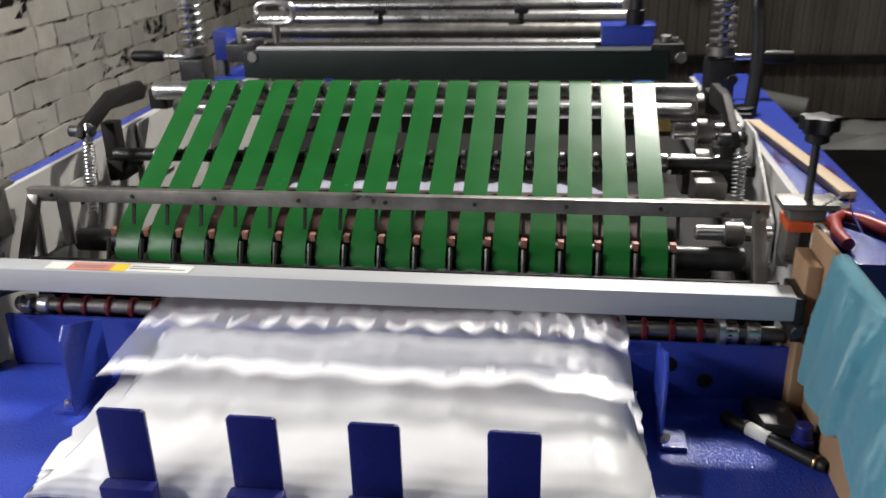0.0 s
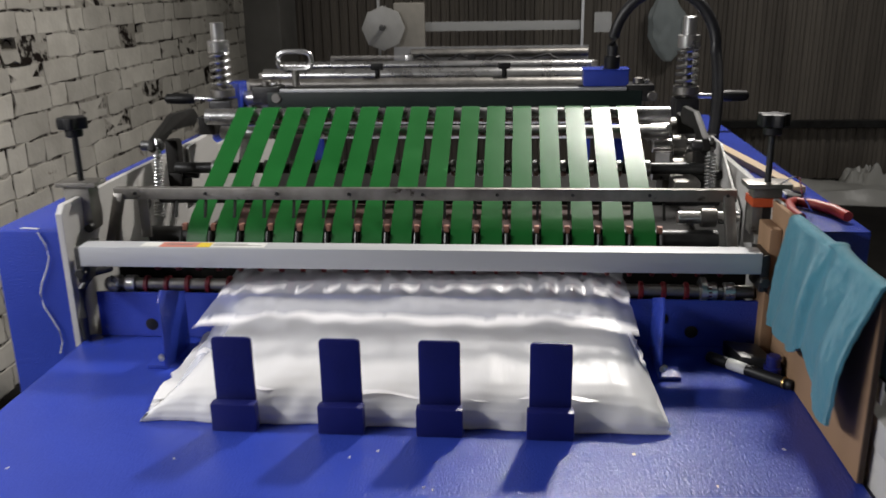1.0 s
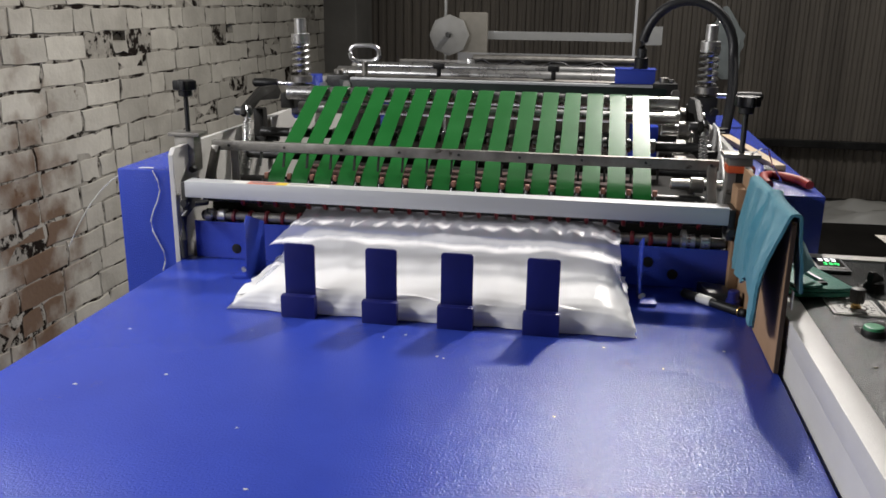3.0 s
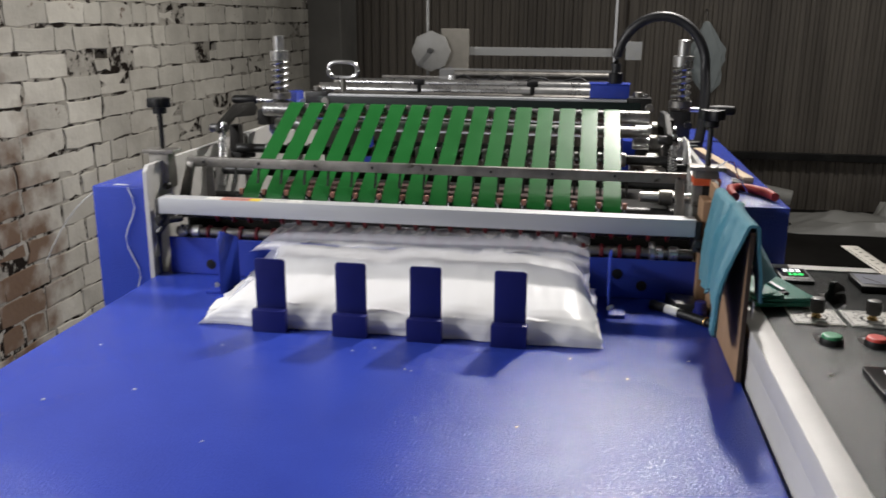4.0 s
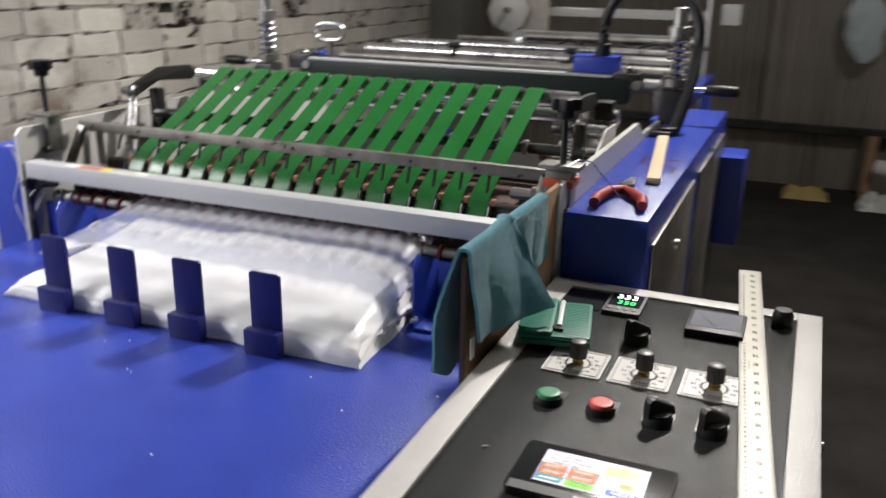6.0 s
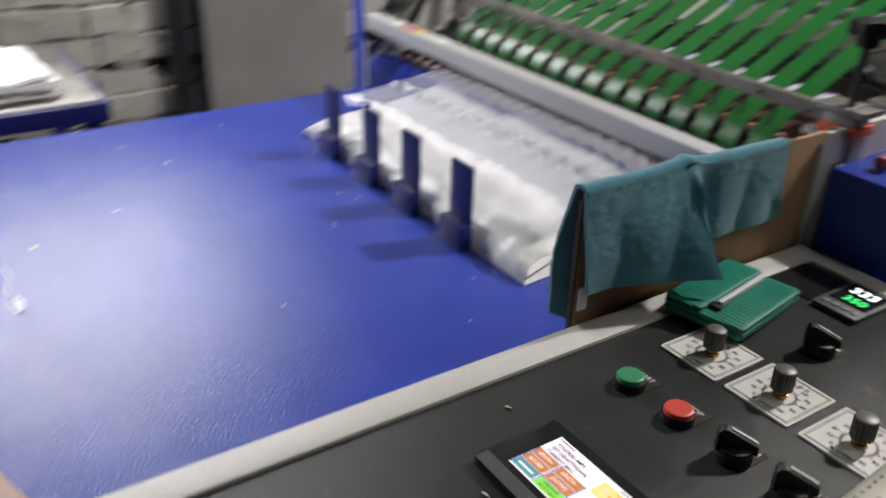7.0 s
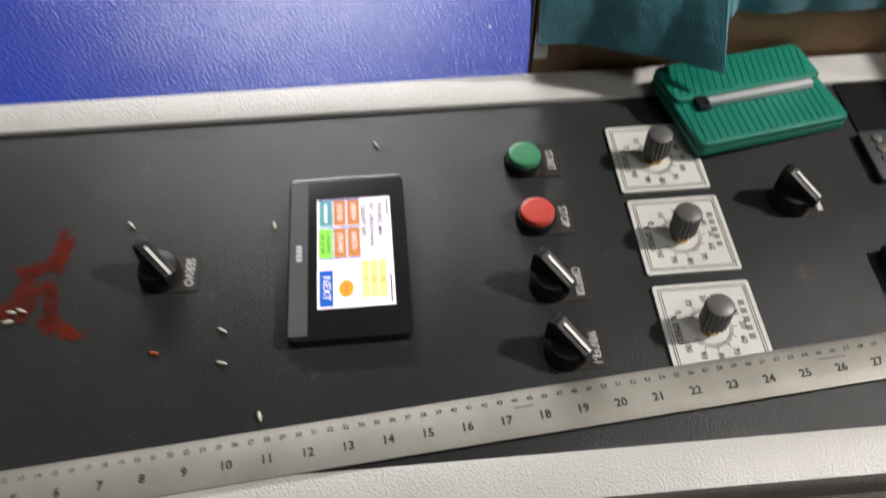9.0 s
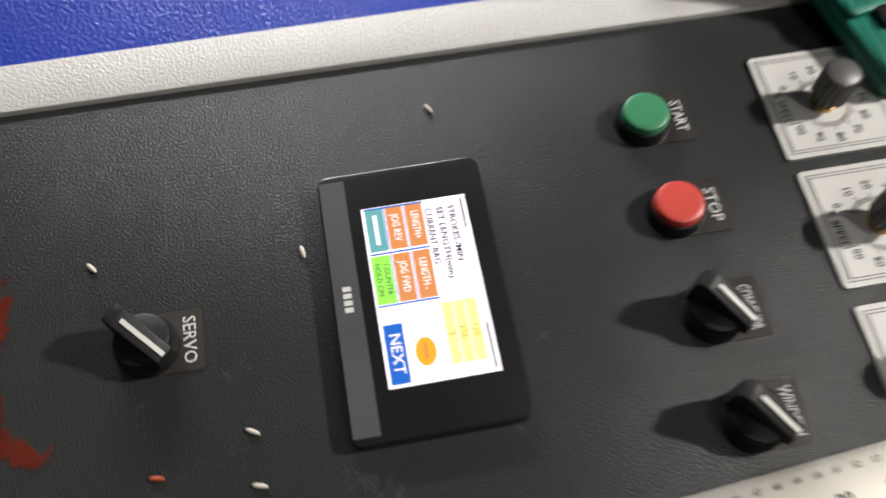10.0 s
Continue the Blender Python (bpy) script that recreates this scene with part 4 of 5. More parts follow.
def tag_plate(x, y, words, size, width, parent):
    """The black label plate beside a button, its words along x."""
    pl = part("label_plate", prism(rounded(x - 0.0155, x + 0.0155, y - 0.022, y + 0.0065, 0.0015), PZ, PZ + 0.0008, "z"), PLATE, parent, "black engraved label")
    if words:
        part("lettering", letters(words, size, pose(x, y, PZ + 0.0010), width=width), WHITEINK, pl, words, smooth=False)
    else:
        part("print_bar", box(x - 0.011, x + 0.011, y - 0.0018, y + 0.0018, PZ + 0.0008, PZ + 0.0011), WHITEINK, pl, smooth=False)
    return pl


def push_button(x, y, mat, words, label):
    b = part("push_button", turned((x, y, PZ), (x, y, PZ + 0.008), [(0, 0.0148), (0.7, 0.0148), (1, 0.0138)], 28), BLACK, cabinet, label)
    part("button_cap", turned((x, y, PZ + 0.006), (x, y, PZ + 0.0125), [(0, 0.0128), (0.6, 0.0128), (0.9, 0.0118), (0.97, 0.0108), (0.98, 0.009)], 28), mat, b)
    tag_plate(x - 0.001, y + 0.0205, words, 0.0084, 0.0195, b)


def selector(x, y, words, angle=35):
    b = part("selector_switch", turned((x, y, PZ), (x, y, PZ + 0.010), [(0, 0.0148), (0.7, 0.0148), (1, 0.0135)], 24), BLACK, cabinet, "black rotary selector switch")
    rot = Matrix.Translation((x, y, 0)) @ Matrix.Rotation(radians(angle), 4, "Z")
    grip = prism([(-0.0155, PZ + 0.009), (-0.0150, PZ + 0.026), (-0.0125, PZ + 0.030), (-0.008, PZ + 0.030), (0.0165, PZ + 0.0175), (0.0170, PZ + 0.009)], -0.0048, 0.0048, "y", 0.0012)
    rod((0, 0, PZ + 0.009), (0, 0, PZ + 0.014), 0.013, 20, grip)
    grip.transform(rot)
    part("grip", grip, BLACK, b)
    line = prism([(-0.0055, PZ + 0.0290), (0.0160, PZ + 0.0180), (0.0164, PZ + 0.0188), (-0.0051, PZ + 0.0299)], -0.0011, 0.0011, "y")
    line.transform(rot)
    part("pointer", line, LABEL_W, b, "white pointer line", smooth=False)
    tag_plate(x - 0.001, y + 0.0190, words, 0.0088, 0.0235, b)


push_button(0.9550, -0.358, BTN_G, "START", "green start push button")
push_button(1.0105, -0.3567, BTN_R, "STOP", "red stop push button")
selector(1.0680, -0.3555, "CONVEYOR", 45)
selector(1.1208, -0.354, "WINDER-1", 45)
selector(1.0370, -0.6230, "SERVO", 45)
selector(1.010, -0.166, "", 45)


def speed_dial(x0, y0, bars):
    """A white scale plate with a grey knob; the scale reads along x."""
    x1, y1 = x0 + 0.0670, y0 + 0.067
    cx, cy = x0 + 0.0355, y0 + 0.031
    d = part("speed_dial", prism(rounded(x0, x1, y0, y1, 0.002), PZ, PZ + 0.002, "z"), DIAL, cabinet, "white speed dial with a grey knob", smooth=False)
    z0, z1 = PZ + 0.002, PZ + 0.0023
    for o in (0.0028, 0.0045):
        for a in ((x0 + o, x1 - o, y0 + o, y0 + o + 0.0005), (x0 + o, x1 - o, y1 - o - 0.0005, y1 - o), (x0 + o, x0 + o + 0.0005, y0 + o, y1 - o), (x1 - o - 0.0005, x1 - o, y0 + o, y1 - o)):
            part("border_line", box(*a, z0, z1), GREYINK, d, smooth=False)
    num, ticks = bmesh.new(), bmesh.new()
    for i in range(11):
        a = radians(234 - 288 * i / 10)
        letters(str(i * 10), 0.0060, pose(cx + 0.0225 * math.cos(a), cy + 0.0225 * math.sin(a), z1), num, 0.0001)
    for i in range(51):
        a = radians(234 - 288 * i / 50)
        long = 0.0155 if i % 5 else 0.018
        t = box(0.0125, long, -0.0002, 0.0002, z0, z1)
        t.transform(Matrix.Translation((cx, cy, 0)) @ Matrix.Rotation(a, 4, "Z"))
        join(ticks, t)
    letters("% SPEED", 0.0062, pose(cx, y0 + 0.0085, z1), num, 0.0001)
    part("scale_print", num, INK, d, smooth=False)
    part("tick_print", ticks, GREYINK, d, smooth=False)
    if bars:
        for i in range(5):
            part("print_bar", box(x0 + 0.016 + i * 0.0066, x0 + 0.0198 + i * 0.0066, y1 - 0.0118, y1 - 0.0078, z0, z1), GREYINK, d, smooth=False)
    part("shaft", turned((cx, cy, z0), (cx, cy, PZ + 0.012), [(0, 0.0068), (0.3, 0.0068), (0.35, 0.0048), (1, 0.0045)], 16), BRASS, d, "brass shaft and nut")
    flutes = []
    for i in range(72):
        a = 2 * math.pi * i / 72
        flutes.append((cx + (0.0092 + 0.0005 * (1 if i % 4 < 2 else -1)) * math.cos(a), cy + (0.0092 + 0.0005 * (1 if i % 4 < 2 else -1)) * math.sin(a)))
    k = part("knob", prism(flutes, PZ + 0.010, PZ + 0.0285, "z"), KNOB, d, "grey fluted knob", smooth=False)
    part("knob_cap", turned((cx, cy, PZ + 0.0285), (cx, cy, PZ + 0.0300), [(0, 0.0090), (0.6, 0.0088), (1, 0.0080)], 24), KNOBCAP, k)


speed_dial(0.9250, -0.2890, False)
speed_dial(1.0000, -0.2875, True)
speed_dial(1.0765, -0.2870, True)


def touch_screen():
    x0, x1, y0, y1 = 0.9640, 1.1030, -0.5345, -0.4515
    zt = PZ + 0.0085
    h = part("touch_screen", prism(rounded(x0, x1, y0, y1, 0.0055), PZ, zt, "z", 0.0008), HMIBLACK, cabinet, "small lit touch screen in a black bezel")
    part("grey_strip", box(x0 + 0.0035, x1 - 0.0035, y0 + 0.0010, y0 + 0.0135, zt, zt + 0.0004), HMIGREY, h, "dark grey lower strip", smooth=False)
    for i in range(4):
        part("logo_bar", box(x0 + 0.062 + i * 0.0036, x0 + 0.0645 + i * 0.0036, y0 + 0.0055, y0 + 0.0095, zt + 0.0004, zt + 0.0006), WHITEINK, h, smooth=False)
    sx0, sx1, sy0, sy1 = 0.9855, 1.0795, -0.5145, -0.4620
    z = zt + 0.0003
    scr = part("screen", box(sx0, sx1, sy0, sy1, zt - 0.001, z), LCD_W, h, "white lit display page", smooth=False)
    W, H = sx1 - sx0, sy1 - sy0

    def key(u0, u1, v0, v1, mat, words, size, ink, n=2):
        a = (sx0 + W * u0, sx0 + W * u1, sy0 + H * v0, sy0 + H * v1)
        part("screen_key", box(*a, z, z + 0.0003), mat, scr, smooth=False)
        for i, w in enumerate(words):
            y = (a[2] + a[3]) / 2 + ((len(words) - 1) / 2 - i) * size * 1.05
            part("screen_text", letters(w, size, pose((a[0] + a[1]) / 2, y, z + 0.0004), depth=0.00005, width=(a[1] - a[0]) * 0.66), ink, scr, w, smooth=False)
    key(0.015, 0.262, 0.41, 0.575, LCD_O, ["LENGTH+"], 0.0052, LCD_W)
    key(0.015, 0.262, 0.225, 0.385, LCD_O, ["JOG REV"], 0.0052, LCD_W)
    key(0.290, 0.560, 0.41, 0.575, LCD_O, ["LENGTH -"], 0.0052, LCD_W)
    key(0.290, 0.560, 0.225, 0.385, LCD_O, ["JOG FWD"], 0.0052, LCD_W)
    key(0.015, 0.262, 0.03, 0.20, LCD_T, [], 0.005, LCD_W)
    part("print_bar", box(sx0 + W * 0.05, sx0 + W * 0.225, sy0 + H * 0.10, sy0 + H * 0.135, z + 0.0003, z + 0.0005), LCD_W, scr, smooth=False)
    key(0.290, 0.560, 0.02, 0.20, LCD_G, ["COUNTER", "HOLD ON"], 0.0040, LCD_D)
    key(0.672, 0.985, 0.03, 0.205, LCD_B, ["NEXT"], 0.0075, LCD_W)
    for v0, v1 in ((0.395, 0.402), (0.205, 0.215)):
        part("rule", box(sx0 + W * 0.012, sx0 + W * 0.57, sy0 + H * v0, sy0 + H * v1, z, z + 0.0002), LCD_B, scr, smooth=False)
    for u in (0.005, 0.273, 0.565):
        part("rule", box(sx0 + W * u, sx0 + W * (u + 0.009), sy0 + H * 0.02, sy0 + H * 0.59, z, z + 0.0002), LCD_B, scr, smooth=False)
    for i, (w, v, wd) in enumerate((("STROKES /MIN", 0.845, 0.33), ("SET LENGTH(mm)", 0.735, 0.42), ("CURRENT BAG", 0.625, 0.33))):
        part("screen_text", letters(w, 0.0048, pose(sx0 + W * (0.055 + wd / 2), sy0 + H * v, z + 0.0002), depth=0.00005, width=W * wd, bold=0.00010), LCD_D, scr, w, smooth=False)
    for w, v in (("120", 0.85), ("256", 0.74), ("3", 0.63)):
        part("value_field", box(sx0 + W * 0.60, sx0 + W * 0.93, sy0 + H * (v - 0.050), sy0 + H * (v + 0.050), z, z + 0.0002), LCD_Y, scr, smooth=False)
        part("screen_text", letters(w, 0.0048, pose(sx0 + W * 0.77, sy0 + H * v, z + 0.0003), depth=0.00005), LCD_A, scr, w, smooth=False)
    oval = [(sx0 + W * 0.84 + W * 0.075 * math.cos(a), sy0 + H * 0.375 + H * 0.095 * math.sin(a)) for a in [2 * math.pi * i / 28 for i in range(28)]]
    part("oval_key", prism(oval, z, z + 0.0003, "z"), LCD_A, scr, smooth=False)
    part("print_bar", box(sx0 + W * 0.80, sx0 + W * 0.88, sy0 + H * 0.36, sy0 + H * 0.39, z + 0.0003, z + 0.0005), LCD_O, scr, smooth=False)
    for u0, u1 in ((0.02, 0.20), (0.74, 0.98)):
        part("print_bar", box(sx0 + W * u0, sx0 + W * u1, sy0 + H * 0.945, sy0 + H * 0.965, z, z + 0.0002), HMIGREY, scr, smooth=False)


touch_screen()


def counter(x0, y0):
    x1, y1 = x0 + 0.050, y0 + 0.072
    c = part("temperature_display", prism(rounded(x0, x1, y0, y1, 0.003), PZ, PZ + 0.006, "z", 0.001), HMIGREY, cabinet, "grey digital display with lit figures")
    part("window", box(x0 + 0.004, x1 - 0.004, y0 + 0.022, y1 - 0.005, PZ + 0.006, PZ + 0.0064), HMIBLACK, c, smooth=False)
    part("lettering", letters("333", 0.020, pose((x0 + x1) / 2, y0 + 0.055, PZ + 0.0066)), SEG_W, c, "333", smooth=False)
    part("lettering", letters("350", 0.017, pose((x0 + x1) / 2 + 0.002, y0 + 0.034, PZ + 0.0066)), SEG_G, c, "green lit figures", smooth=False)
    for i in range(4):
        part("key", rod((x0 + 0.009 + i * 0.0107, y0 + 0.012, PZ + 0.006), (x0 + 0.009 + i * 0.0107, y0 + 0.012, PZ + 0.0072), 0.004, 12), KNOBCAP, c)


counter(0.949, -0.094)
meter = part("panel_meter", box(1.060, 1.130, -0.120, -0.046, PZ, PZ + 0.010, 0.002), BLACK, cabinet, "square needle meter with a grey face")
part("meter_face", box(1.065, 1.125, -0.106, -0.052, PZ + 0.010, PZ + 0.0104), material("meter_face", (0.30, 0.31, 0.36), (0.25, 0.26, 0.30), 0.15), meter, smooth=False)
needle = box(-0.0006, 0.0006, 0, 0.035, PZ + 0.0104, PZ + 0.0108)
needle.transform(Matrix.Translation((1.095, -0.10, 0)) @ Matrix.Rotation(radians(35), 4, "Z"))
part("needle", needle, INK, meter, smooth=False)
part("buzzer", turned((1.172, -0.035, PZ), (1.172, -0.035, PZ + 0.022), [(0, 0.013), (0.7, 0.013), (1, 0.010)], 16), BLACK, cabinet)
part("dark_plate", box(0.890, 0.945, -0.090, -0.022, PZ, PZ + 0.0015), HMIBLACK, cabinet, smooth=False)

# red powder marks: strokes dabbed with a finger


def powder(strokes, z, seed, parent):
    """Overlapping dabs of powder along strokes of ((x, y), (x, y), width)."""
    mark, rnd = bmesh.new(), random.Random(seed)
    for (xa, ya), (xb, yb), w in strokes:
        n = 60
        for i in range(n):
            s = i / (n - 1)
            q = w * rnd.uniform(0.20, 0.72)
            cx, cy = xa + (xb - xa) * s + rnd.gauss(0, w * 0.45), ya + (yb - ya) * s + rnd.gauss(0, w * 0.45)
            ring = [mark.verts.new((cx + q * rnd.uniform(0.6, 1.1) * math.cos(k), cy + q * rnd.uniform(0.6, 1.1) * math.sin(k), z + 0.0003 + i * 0.00001)) for k in (0, 0.9, 1.8, 2.7, 3.6, 4.5, 5.4)]
            mark.faces.new(ring)
    return part("powder_mark", mark, VERMILION, parent, "smeared red powder mark", smooth=False)


powder((((0.995, -0.697), (1.022, -0.695), 0.007), ((1.020, -0.694), (1.028, -0.717), 0.006), ((1.024, -0.716), (1.062, -0.714), 0.008), ((1.045, -0.717), (1.040, -0.695), 0.005),
        ((1.044, -0.697), (1.072, -0.693), 0.006), ((1.068, -0.695), (1.082, -0.673), 0.006), ((1.032, -0.747), (1.058, -0.736), 0.009), ((1.054, -0.736), (1.058, -0.723), 0.006)), PZ, 9, cabinet)


def grain(x, y, turn, mat):
    b = turned((-0.0035, 0, 0), (0.0035, 0, 0), [(0, 0.0003), (0.2, 0.0011), (0.6, 0.0012), (0.9, 0.0008), (1, 0.0003)], 8)
    b.transform(pose(x, y, PZ + 0.0013, 0, 0, turn))
    solid("rice_grain", b, mat, "dry rice grain lying on the black panel", "grain", "rice grains on the panel")


for x, y, a, mat in ((0.9904, -0.6434, 40, GRAIN), (0.9997, -0.5402, 10, GRAIN), (1.0856, -0.572, 60, GRAIN), (1.1102, -0.5708, 75, GRAIN), (1.0991, -0.6153, 80, ORANGE), (1.0590, -0.7145, 85, GRAIN), (1.0665, -0.7150, 100, GRAIN),
                     (1.0585, -0.7075, 70, GRAIN), (1.082, -0.7345, 20, ORANGE), (0.926, -0.470, 30, GRAIN), (1.150, -0.545, 10, GRAIN)):
    grain(x, y - (0.006 if y < -0.53 else 0.0), a, mat)


def steel_rule():
    """A metre rule, inches along one edge and centimetres along the other."""
    z0, z1 = PZ + 0.0035, PZ + 0.0047
    U = 0.0243
    r = thing("steel_rule", (1.165, -0.35, PZ), "worn one-metre steel rule lying along the panel", "ruler")
    a = Vector((1.1976, -0.8116, 0))
    b = Vector((1.1167, 0.163, 0))
    d = (b - a).normalized()
    side = Vector((d.y, -d.x, 0))
    m = Matrix(((d.x, -side.x, 0, a.x), (d.y, -side.y, 0, a.y), (0, 0, 1, 0), (0, 0, 0, 1)))
    blank = prism(rounded(-0.006, 0.972, -0.0165, 0.0145, 0.002), z0, z1, "z", 0.0003)
    blank.transform(m)
    blank = part("blade", blank, RULER, r)
    num, ticks = bmesh.new(), bmesh.new()
    for i in range(1, 40):
        letters(str(i), 0.0078, m @ pose(i * U, -0.0045, z1 + 0.0001), num, 0.0001, bold=0.00018)
    for i in range(1, 100):
        letters(str(i), 0.0042, m @ pose(i * U / 2.54, 0.0080, z1 + 0.0001), num, 0.0001)
    verts, faces = [], []

    def tick(x, y0, y1, w):
        k = len(verts)
        verts.extend((m @ Vector(p))[:] for p in ((x - w, y0, z1 + 0.00012), (x + w, y0, z1 + 0.00012), (x + w, y1, z1 + 0.00012), (x - w, y1, z1 + 0.00012)))
        faces.append((k, k + 1, k + 2, k + 3))
    for i in range(1000):
        tick(i * U / 25.4, 0.0143 - (0.0045 if i % 10 == 0 else 0.0034 if i % 5 == 0 else 0.0022), 0.0143, 0.00011)
    for i in range(39 * 16):
        tick(i * U / 16, -0.0163, -0.0163 + (0.0075 if i % 16 == 0 else 0.0055 if i % 8 == 0 else 0.0042 if i % 4 == 0 else 0.0028), 0.00013)
    me = bpy.data.meshes.new("ticks")
    me.from_pydata(verts, [], faces)
    ticks.from_mesh(me)
    part("scale_print", num, INK, blank, smooth=False)
    part("tick_print", ticks, GREYINK, blank, smooth=False)
    for x, w in ((0.42, 0.012), (0.62, 0.018)):
        bar = box(x, x + w, 0.0025, 0.0038, z1, z1 + 0.0002)
        bar.transform(m)
        part("maker_bar", bar, GREYINK, blank, smooth=False)


steel_rule()


def wallet():
    w = thing("wallet", (0.915, -0.165, PZ), "green ribbed leatherette wallet closed with a strap on the panel", "wallet")
    m = Matrix.Translation((0.911, -0.172, PZ + 0.003)) @ Matrix.Rotation(radians(102), 4, "Z") @ Matrix.Rotation(radians(3), 4, "Y")

    def ribbed(x0, x1, y0, y1, z0, z1, name, label=""):
        b = prism(rounded(x0, x1, y0, y1, 0.006), z0, z1, "z", 0.0025)
        b.transform(m)
        o = part(name, b, WALLET, w, label)
        rib = bmesh.new()
        n = int((x1 - x0) / 0.0062)
        for i in range(1, n):
            x = x0 + i * 0.0062
            pts = [(x + 0.004 * (k % 2) - 0.002, y0 + 0.004 + (y1 - y0 - 0.008) * k / 10, z1 - 0.0002) for k in range(11)]
            pipe([(x + 0.010 * (k / 10 - 0.5), p[1], p[2]) for k, p in enumerate(pts)], 0.0008, 5, rib)
        rib.transform(m)
        part("rib_relief", rib, WALLET, o)
        return o
    ribbed(-0.066, 0.066, -0.043, 0.043, 0.0, 0.0075, "back_cover")
    ribbed(-0.066, 0.066, -0.043, 0.043, 0.0078, 0.0135, "front_cover")
    ribbed(-0.066, 0.066, 0.002, 0.043, 0.0138, 0.0180, "flap", "folded-over flap")
    s = box(-0.042, 0.052, -0.0075, -0.0015, 0.0140, 0.0205, 0.0012)
    s.transform(m)
    part("strap_bar", s, ALU, w, "pale metal closing bar")
    s = box(-0.050, -0.040, -0.010, 0.004, 0.0138, 0.0178, 0.001)
    s.transform(m)
    part("edge_strip", s, BLACK, w)


wallet()


def knife():
    k = thing("hand_saw_knife", (0.99, -0.80, PZ), "long worn knife with a wooden handle across the cabinet corner", "knife")
    a, b = Vector((0.818, -0.8535, PZ + 0.016)), Vector((0.930, -0.8225, PZ + 0.016))
    d = (b - a).normalized()
    q = Vector((-d.y, d.x, 0))
    out = [a + q * 0.010, a - d * 0.004 + q * 0.003, a - q * 0.010, a + d * 0.05 - q * 0.012, b - q * 0.016, b + q * 0.014, a + d * 0.05 + q * 0.012]
    part("handle", prism([(p.x, p.y) for p in out], PZ + 0.006, PZ + 0.026, "z", 0.004), WOOD, k, "worn reddish wooden handle")
    for s in (0.55, 0.8):
        p = a + (b - a) * s
        part("rivet", rod((p.x, p.y, PZ + 0.025), (p.x, p.y, PZ + 0.0268), 0.004, 12), STEEL, k)
    p = a + d * 0.012
    part("hang_hole", rod((p.x, p.y, PZ + 0.0245), (p.x, p.y, PZ + 0.0266), 0.0045, 12), BLACK, k)
    spine = [(0.928, -0.804), (0.952, -0.798), (1.03, -0.7815), (1.10, -0.7595), (1.20, -0.724)]
    edge = [(1.19, -0.749), (1.10, -0.7805), (1.03, -0.800), (0.952, -0.822), (0.928, -0.829)]
    part("blade", prism(spine + edge, PZ + 0.0135, PZ + 0.0155, "z", 0.0004), BLADE, k, "dull scratched blade with orange paint", smooth=False)
    part("paint_patch", prism([(0.930, -0.8090), (1.004, -0.801), (1.004, -0.8055), (0.930, -0.8270)], PZ + 0.0156, PZ + 0.0159, "z"), ORANGE, k, "orange paint near the handle", smooth=False)
    part("paint_patch", prism([(1.085, -0.7785), (1.16, -0.7535), (1.16, -0.7575), (1.11, -0.7750), (1.085, -0.7835)], PZ + 0.0156, PZ + 0.0159, "z"), ORANGE, k, smooth=False)


knife()

# ---- tools on the drive cover ----
RB = 0.9705


def pliers():
    p = thing("pliers", (0.93, 0.14, RB), "pliers with red grips lying open on the blue cover", "pliers")
    for pts in ([(0.893, 0.070), (0.890, 0.105), (0.898, 0.150), (0.918, 0.175)], [(0.962, 0.080), (0.955, 0.118), (0.935, 0.150), (0.915, 0.170)]):
        part("grip", pipe([(x, y, RB + 0.009) for x, y in pts], 0.0085, 10, taper=[0.9, 1.0, 1.0, 0.75]), PLIERS, p, "red plastic grip")
    part("pivot", rod((0.917, 0.185, RB + 0.003), (0.917, 0.185, RB + 0.016), 0.012, 14), DARKSTEEL, p)
    for s in (-1, 1):
        part("jaw", prism([(0.917, 0.18), (0.917 + 0.010 * s, 0.20), (0.917 + 0.004 * s, 0.245), (0.917 + 0.0008 * s, 0.245), (0.917, 0.20)], RB + 0.004, RB + 0.013, "z", 0.001), STEEL, p)


pliers()
stick = box(-0.011, 0.011, -0.20, 0.20, 0, 0.012, 0.002)
stick.transform(pose(0.923, 0.455, RB, 0, 0, 7))
solid("wooden_stick", stick, STICK, "pale wooden stick lying on the blue cover", "stick")
powder((((0.895, 0.43), (0.965, 0.40), 0.006), ((0.925, 0.36), (0.940, 0.47), 0.006), ((0.895, 0.43), (0.900, 0.48), 0.005), ((0.965, 0.40), (0.958, 0.35), 0.005), ((0.940, 0.47), (0.968, 0.462), 0.005)), 0.9702, 12, right_box)
part("cable_gland", rod((0.892, 0.725, 0.969), (0.892, 0.725, 0.989), 0.022, 16), BLACK, right_box)
part("motor_bracket", box(0.862, 0.905, 0.69, 0.76, 0.970, 0.982, 0.003), DARKSTEEL, right_box)

# ---- side bench with paper, sacks ----
bench = thing("side_bench", (-0.72, -0.85, 0.0), "dark blue steel bench beside the brick wall", "bench")
part("bench_top", box(-0.90, -0.395, -1.30, -0.485, 0.735, 0.775, 0.003), NAVY, bench)
part("bench_sheet", box(-0.89, -0.405, -1.29, -0.495, 0.7755, 0.779, 0.001), GREYSTEEL, bench, "grey steel top sheet")
for x in (-0.87, -0.425):
    for y in (-1.27, -0.52):
        part("bench_leg", box(x - 0.02, x + 0.02, y - 0.02, y + 0.02, 0, 0.735, 0.003), NAVY, bench)


